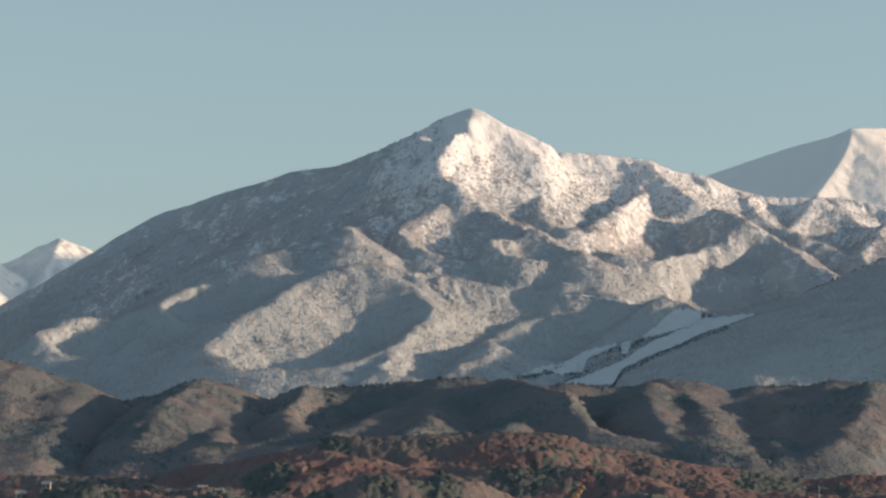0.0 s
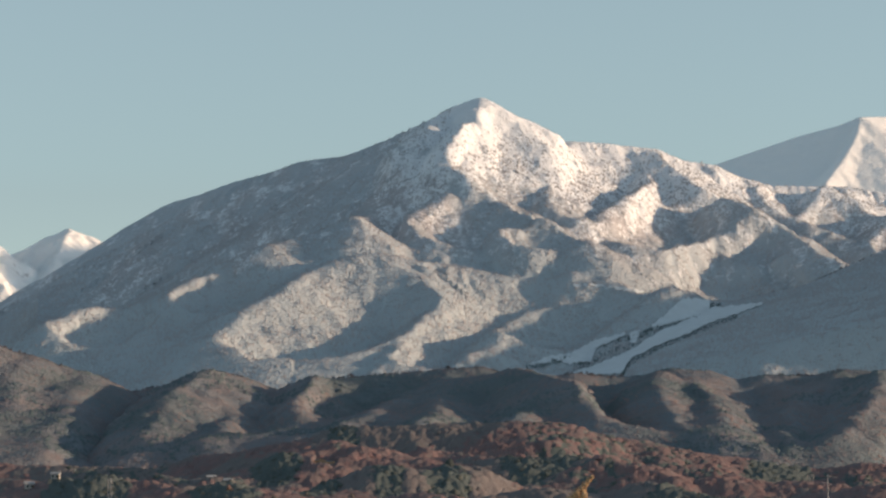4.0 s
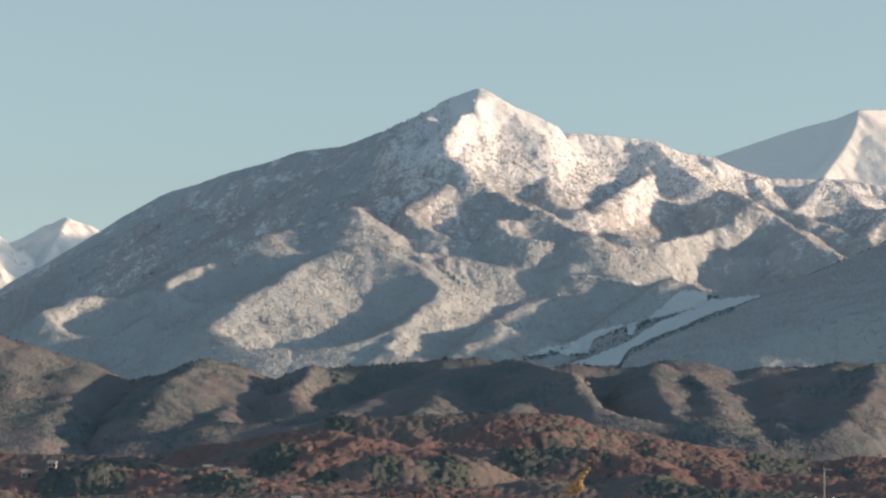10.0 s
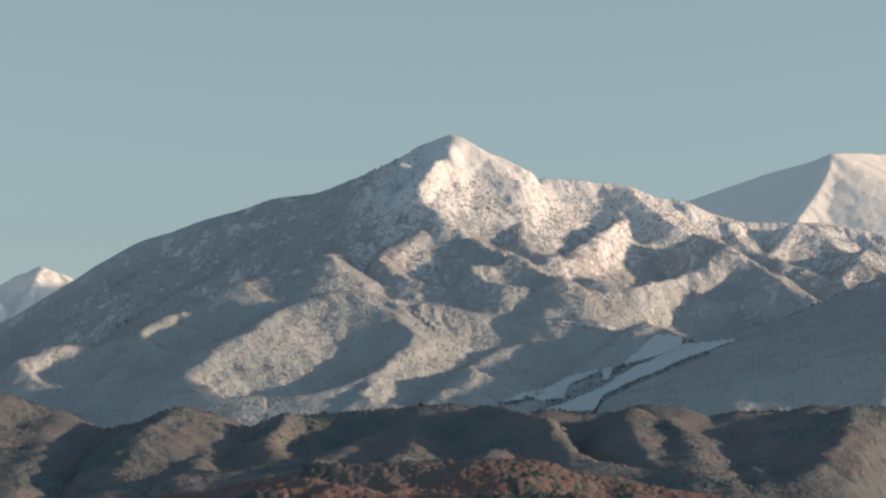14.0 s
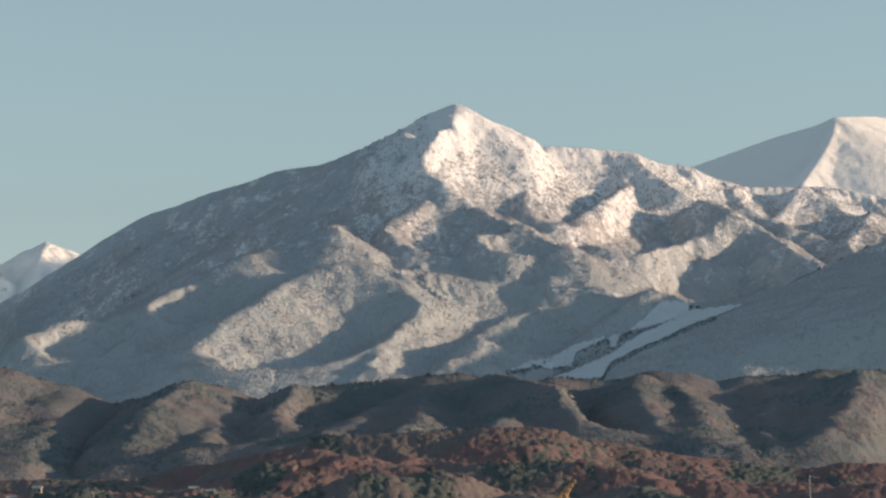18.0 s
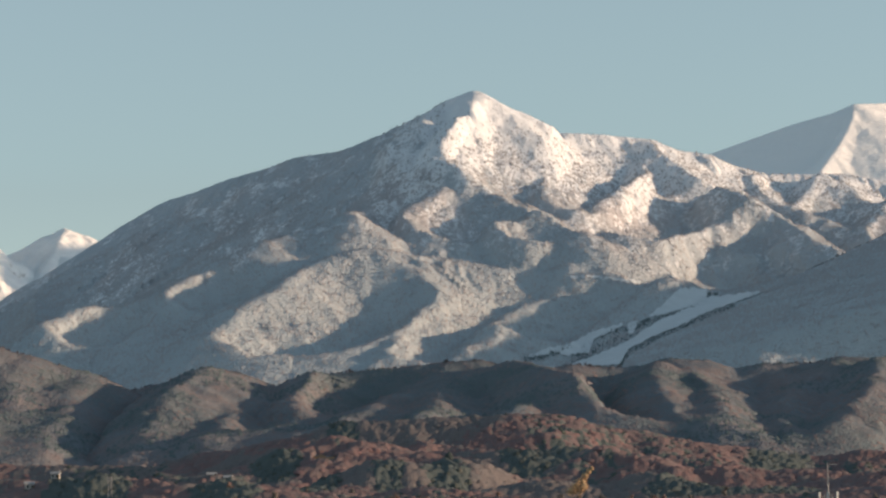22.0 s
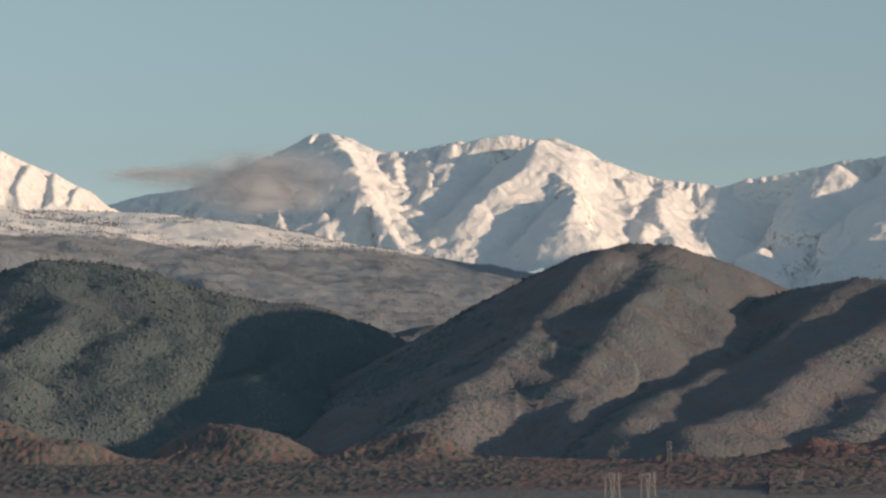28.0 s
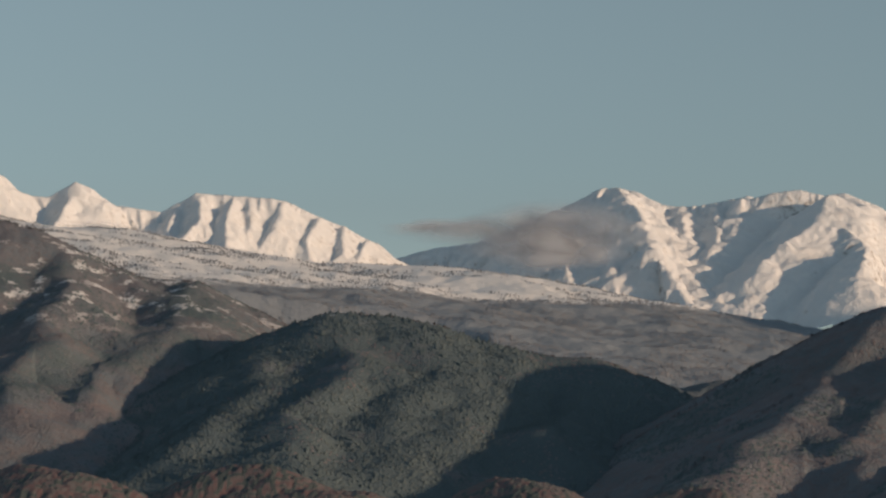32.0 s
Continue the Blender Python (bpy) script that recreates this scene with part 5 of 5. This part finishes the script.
# dark trees between and along the runs
BELTS = [
    [(4.53, 3.69, 3.64), (4.17, 3.58, 3.52), (3.76, 3.48, 3.38), (3.35, 3.34, 3.07), (3.14, 3.3, 3.01), (2.84, 3.24, 2.87), (2.55, 2.85, 2.77), (2.22, 2.81, 2.67)],
    [(5.19, 3.68, 3.62), (4.53, 3.45, 3.37), (3.76, 3.13, 3.05), (3.24, 2.87, 2.77), (3.09, 2.62, 2.54)],
    [(4.68, 3.87, 3.8), (4.89, 3.89, 3.83)],
    [(3.66, 3.46, 3.4), (3.45, 3.4, 3.3)],
    [(2.22, 2.99, 2.93), (1.71, 2.81, 2.73), (1.35, 2.77, 2.69)]]
rng, belt = np.random.RandomState(12), []
for columns in BELTS:
    q = np.array(columns)
    t = rng.rand(int(320 * abs(q[0, 0] - q[-1, 0]))) * (len(q) - 1)
    b, hi, lo = [np.interp(t, range(len(q)), q[:, k]) for k in range(3)]
    e = lo + (hi - lo) * rng.rand(len(t))
    d = meet(main_height, b, e, 2600, 3300)
    belt.append(np.stack([d * np.sin(np.radians(b)), d * np.cos(np.radians(b))], -1))
belt = np.vstack(belt)
woods("conifer_belt", np.column_stack([belt, main_height(belt[:, 0], belt[:, 1]) - 0.3]), SPIRES, 1.5, 1.5, HAZY_GREEN_TREE, "dark conifer belts along the ski runs", 58, main_height)


# ---- single trees ----
def tree(name, x, y, z, high, wide, mat, label, category, seed, lobes, group="", foot=0.3, clumps=420, size=0.5):
    """A trunk with limbs and a crown of many small clumps in uneven lobes (x, y, z, radius as shares of the size)."""
    r = random.Random(seed)
    ob = empty(name, pose(x, y, z - 0.3), label, category, group)
    part("trunk", rod(bmesh.new(), (0, 0, 0), (0, 0, high * 0.7), high * 0.022, high * 0.008, 8), BARK, ob)
    for lx, ly, lz, lr in lobes:
        part("limb", rod(bmesh.new(), (0, 0, high * max(foot, lz * 0.55)), (lx * wide, ly * wide, lz * high), high * 0.010, high * 0.004), BARK, ob)
    v, f = [], []
    for lx, ly, lz, lr in lobes:
        bm = bmesh.new()
        bmesh.ops.create_icosphere(bm, subdivisions=2, radius=1.0)
        n0 = len(v)
        for p in bm.verts:
            k = 0.52 + 0.45 * noise.noise(p.co * 2.2 + Vector((lx * 9, ly * 9, lz * 9 + seed)))
            v.append((lx * wide + p.co.x * lr * wide * k, ly * wide + p.co.y * lr * wide * k, lz * high + p.co.z * lr * high * 0.8 * k))
        f += [tuple(n0 + q.index for q in p.verts) for p in bm.faces]
        bm.free()
    for k in range(clumps):
        lx, ly, lz, lr = lobes[k % len(lobes)]
        q = Vector((r.gauss(0, 1), r.gauss(0, 1), r.gauss(0, 1))).normalized()
        p = Vector((lx * wide + q.x * lr * wide, ly * wide + q.y * lr * wide, lz * high + q.z * lr * high * 0.8))
        a = q.orthogonal().normalized() * size * r.uniform(0.4, 0.8)
        c = q.cross(a) * r.uniform(0.6, 1.2) + q * size * r.uniform(-0.1, 0.4)
        f.append((len(v), len(v) + 1, len(v) + 2))
        v += [tuple(p - a), tuple(p + a), tuple(p + c)]
    crown = mesh_from("crown", np.array(v), np.array(f), mat, True)
    crown.parent = ob
    return ob


def conifer(x, y, z, high, wide, label, seed, blunt=0.0):
    """A cedar: whorls of drooping boughs, shorter towards the tip."""
    r = random.Random(seed)
    ob = empty("conifer_tree", pose(x, y, z - 0.3), label, "conifer", "dark conifers near the lookout")
    part("trunk", rod(bmesh.new(), (0, 0, 0), (0, 0, high * 0.96), high * 0.018, 0.03, 8), BARK, ob)
    v, f = [], []
    for k in range(900):
        t = 1 - r.random() ** 0.75
        reach = wide / 2 * ((1 - t) ** (0.8 - 0.45 * blunt)) * r.uniform(0.35, 1.08)
        a = r.random() * 6.283
        p = Vector((math.cos(a) * reach, math.sin(a) * reach, high * (0.12 + 0.88 * t) - reach * 0.25))
        out = Vector((math.cos(a), math.sin(a), -0.35)) * r.uniform(0.25, 0.6)
        side = Vector((-math.sin(a), math.cos(a), r.uniform(-0.3, 0.3))) * r.uniform(0.15, 0.4)
        f.append((len(v), len(v) + 1, len(v) + 2))
        v += [tuple(p - side), tuple(p + side), tuple(p + out)]
    crown = mesh_from("crown", np.array(v), np.array(f), CEDAR, False)
    crown.parent = ob
    return ob


gx, gy, gz = spot(2.32, 1410)
tree("golden_tree", gx, gy, gz + 2.0, 16.0, 13, GOLD, "bright golden-yellow tree in a dark wooded hollow", "tree", 3, [(-0.3, 0, 0.34, 0.21), (-0.05, 0.05, 0.36, 0.20), (-0.12, 0, 0.5, 0.17), (0.08, 0.05, 0.60, 0.15), (0.18, 0, 0.74, 0.12), (0.3, 0, 0.86, 0.09), (0.42, 0, 0.94, 0.06), (0.12, -0.05, 0.42, 0.16)], clumps=1500, size=0.6)
for b, e, w, blunt in ((-6.96, 0.12, 6.0, 0.0), (-7.26, -0.10, 5.4, 0.3), (-5.42, -0.22, 3.2, 0.2), (-5.06, -0.20, 3.2, 0.2), (-9.93, 0.0, 7.5, 0.9), (-7.94, -0.14, 5.0, 0.4)):
    x, y, z = spot(b, 500)
    conifer(x, y, z, EYE + 500 * math.tan(radians(e)) - z + 0.3, w, "dark green conifer standing near the lookout", int(b * 100), blunt)

spread = random.Random(77)
base_trees = [tree("autumn_tree", 0, 0, -500, 6.0, 5.0, m, "rust-brown autumn tree at the edge of a field", "tree", 30 + k, [(spread.uniform(-0.25, 0.25), spread.uniform(-0.25, 0.25), 0.45 + 0.1 * j, 0.26) for j in range(5)], "trees by the fields", clumps=110, size=0.7) for k, m in enumerate((RUST, OLIVE, OLIVE))]
made = 0
while made < 130:
    b, d = spread.uniform(-9.0, 8.8), spread.uniform(1040, 1500)
    x, y, z = spot(b, d)
    if off_fields(np.array([x]), np.array([y]))[0] < 0.5:
        continue
    s = spread.uniform(0.5, 0.85)
    copy_thing(base_trees[made % 3], pose(x, y, z - 0.3, 0, 0, spread.uniform(0, 360)) @ Matrix.Scale(s, 4))
    made += 1
for k, t in enumerate(base_trees):
    x, y, z = spot(-1.0 - 2.2 * k, 1380)
    t.matrix_world = pose(x, y, z - 0.3)


# ---- the bank of cloud ----
def cloud_material():
    m = Nodes("thin_grey_cloud", 1.0)
    m.bsdf.inputs["Specular IOR Level"].default_value = 0.0
    tc = m.node("ShaderNodeTexCoord")
    sep = m.node("ShaderNodeSeparateXYZ")
    m.link(tc.outputs["UV"], sep.inputs[0])
    rim = m.step(sep.outputs[0], 1.0, 0.0)
    veil = m.math("ADD", m.math("MULTIPLY", m.noise(80, 4, 0.5, (1, 1, 1.4)), 2.2), -0.4, True)
    a = m.math("MULTIPLY", m.math("MULTIPLY", rim, veil), 0.85, True)
    m.put(m.bsdf.inputs["Alpha"], a)
    return m.done((0.47, 0.50, 0.56))


CLOUD = cloud_material()


def cloud(name, puffs, label):
    """Overlapping billows of thin vapour: bearing, rise, distance, half width and half height in metres."""
    ob = empty(name, pose(0, 0, 0), label, "cloud")
    nu, nv = 36, 8
    a, r = np.linspace(0, 2 * math.pi, nu, endpoint=False), np.linspace(0.0, 1, nv)
    for k, (b, e, d, w, h) in enumerate(puffs):
        c, s = math.cos(radians(b)), math.sin(radians(b))
        rim = 1 + 0.12 * np.sin(2 * a + k) + 0.08 * np.sin(5 * a + 2 * k)
        u, q = np.outer(r, rim * np.cos(a)) * w, np.outer(r, rim * np.sin(a)) * h
        deep = -np.sqrt(np.clip(1 - np.outer(r, np.ones(nu)) ** 2, 0, 1)) * h * 0.5
        x, y = (d + deep) * s + u * c, (d + deep) * c - u * s
        v = np.stack([x, y, EYE + d * math.tan(radians(e)) + q], -1).reshape(-1, 3)
        i, j = np.meshgrid(np.arange(nv - 1), np.arange(nu), indexing="ij")
        n = (j + 1) % nu
        f = np.stack([i * nu + j, (i + 1) * nu + j, (i + 1) * nu + n, i * nu + n], -1).reshape(-1, 4)
        puff = mesh_from("billow", v, f, CLOUD)
        uv = puff.data.uv_layers.new(name="edge")
        ring = np.repeat(r, nu)[f.ravel()]
        uv.data.foreach_set("uv", np.column_stack([ring, np.zeros(len(ring))]).astype(np.float32).ravel())
        puff.parent = ob


cloud("cloud", [(-25.2, 5.45, 4240, 75, 14), (-24.5, 5.40, 4235, 90, 26), (-23.9, 5.30, 4230, 100, 34), (-23.3, 5.52, 4225, 85, 34), (-23.2, 5.15, 4220, 95, 36), (-22.7, 5.50, 4215, 85, 38), (-22.6, 5.15, 4210, 90, 36), (-22.2, 5.40, 4205, 75, 34), (-23.6, 5.05, 4200, 90, 28), (-22.9, 5.15, 4195, 105, 38), (-21.9, 5.50, 4190, 55, 22), (-22.1, 5.05, 4188, 60, 24), (-23.0, 4.90, 4186, 80, 20), (-21.5, 5.25, 4184, 45, 18)], "grey bank of low cloud hanging on the snow range")
cloud("cloud", [(-31.3, 5.36, 4200, 60, 11), (-30.7, 5.28, 4195, 60, 12), (-30.1, 5.08, 4190, 55, 11)], "thin strip of grey cloud at the foot of the peaks")
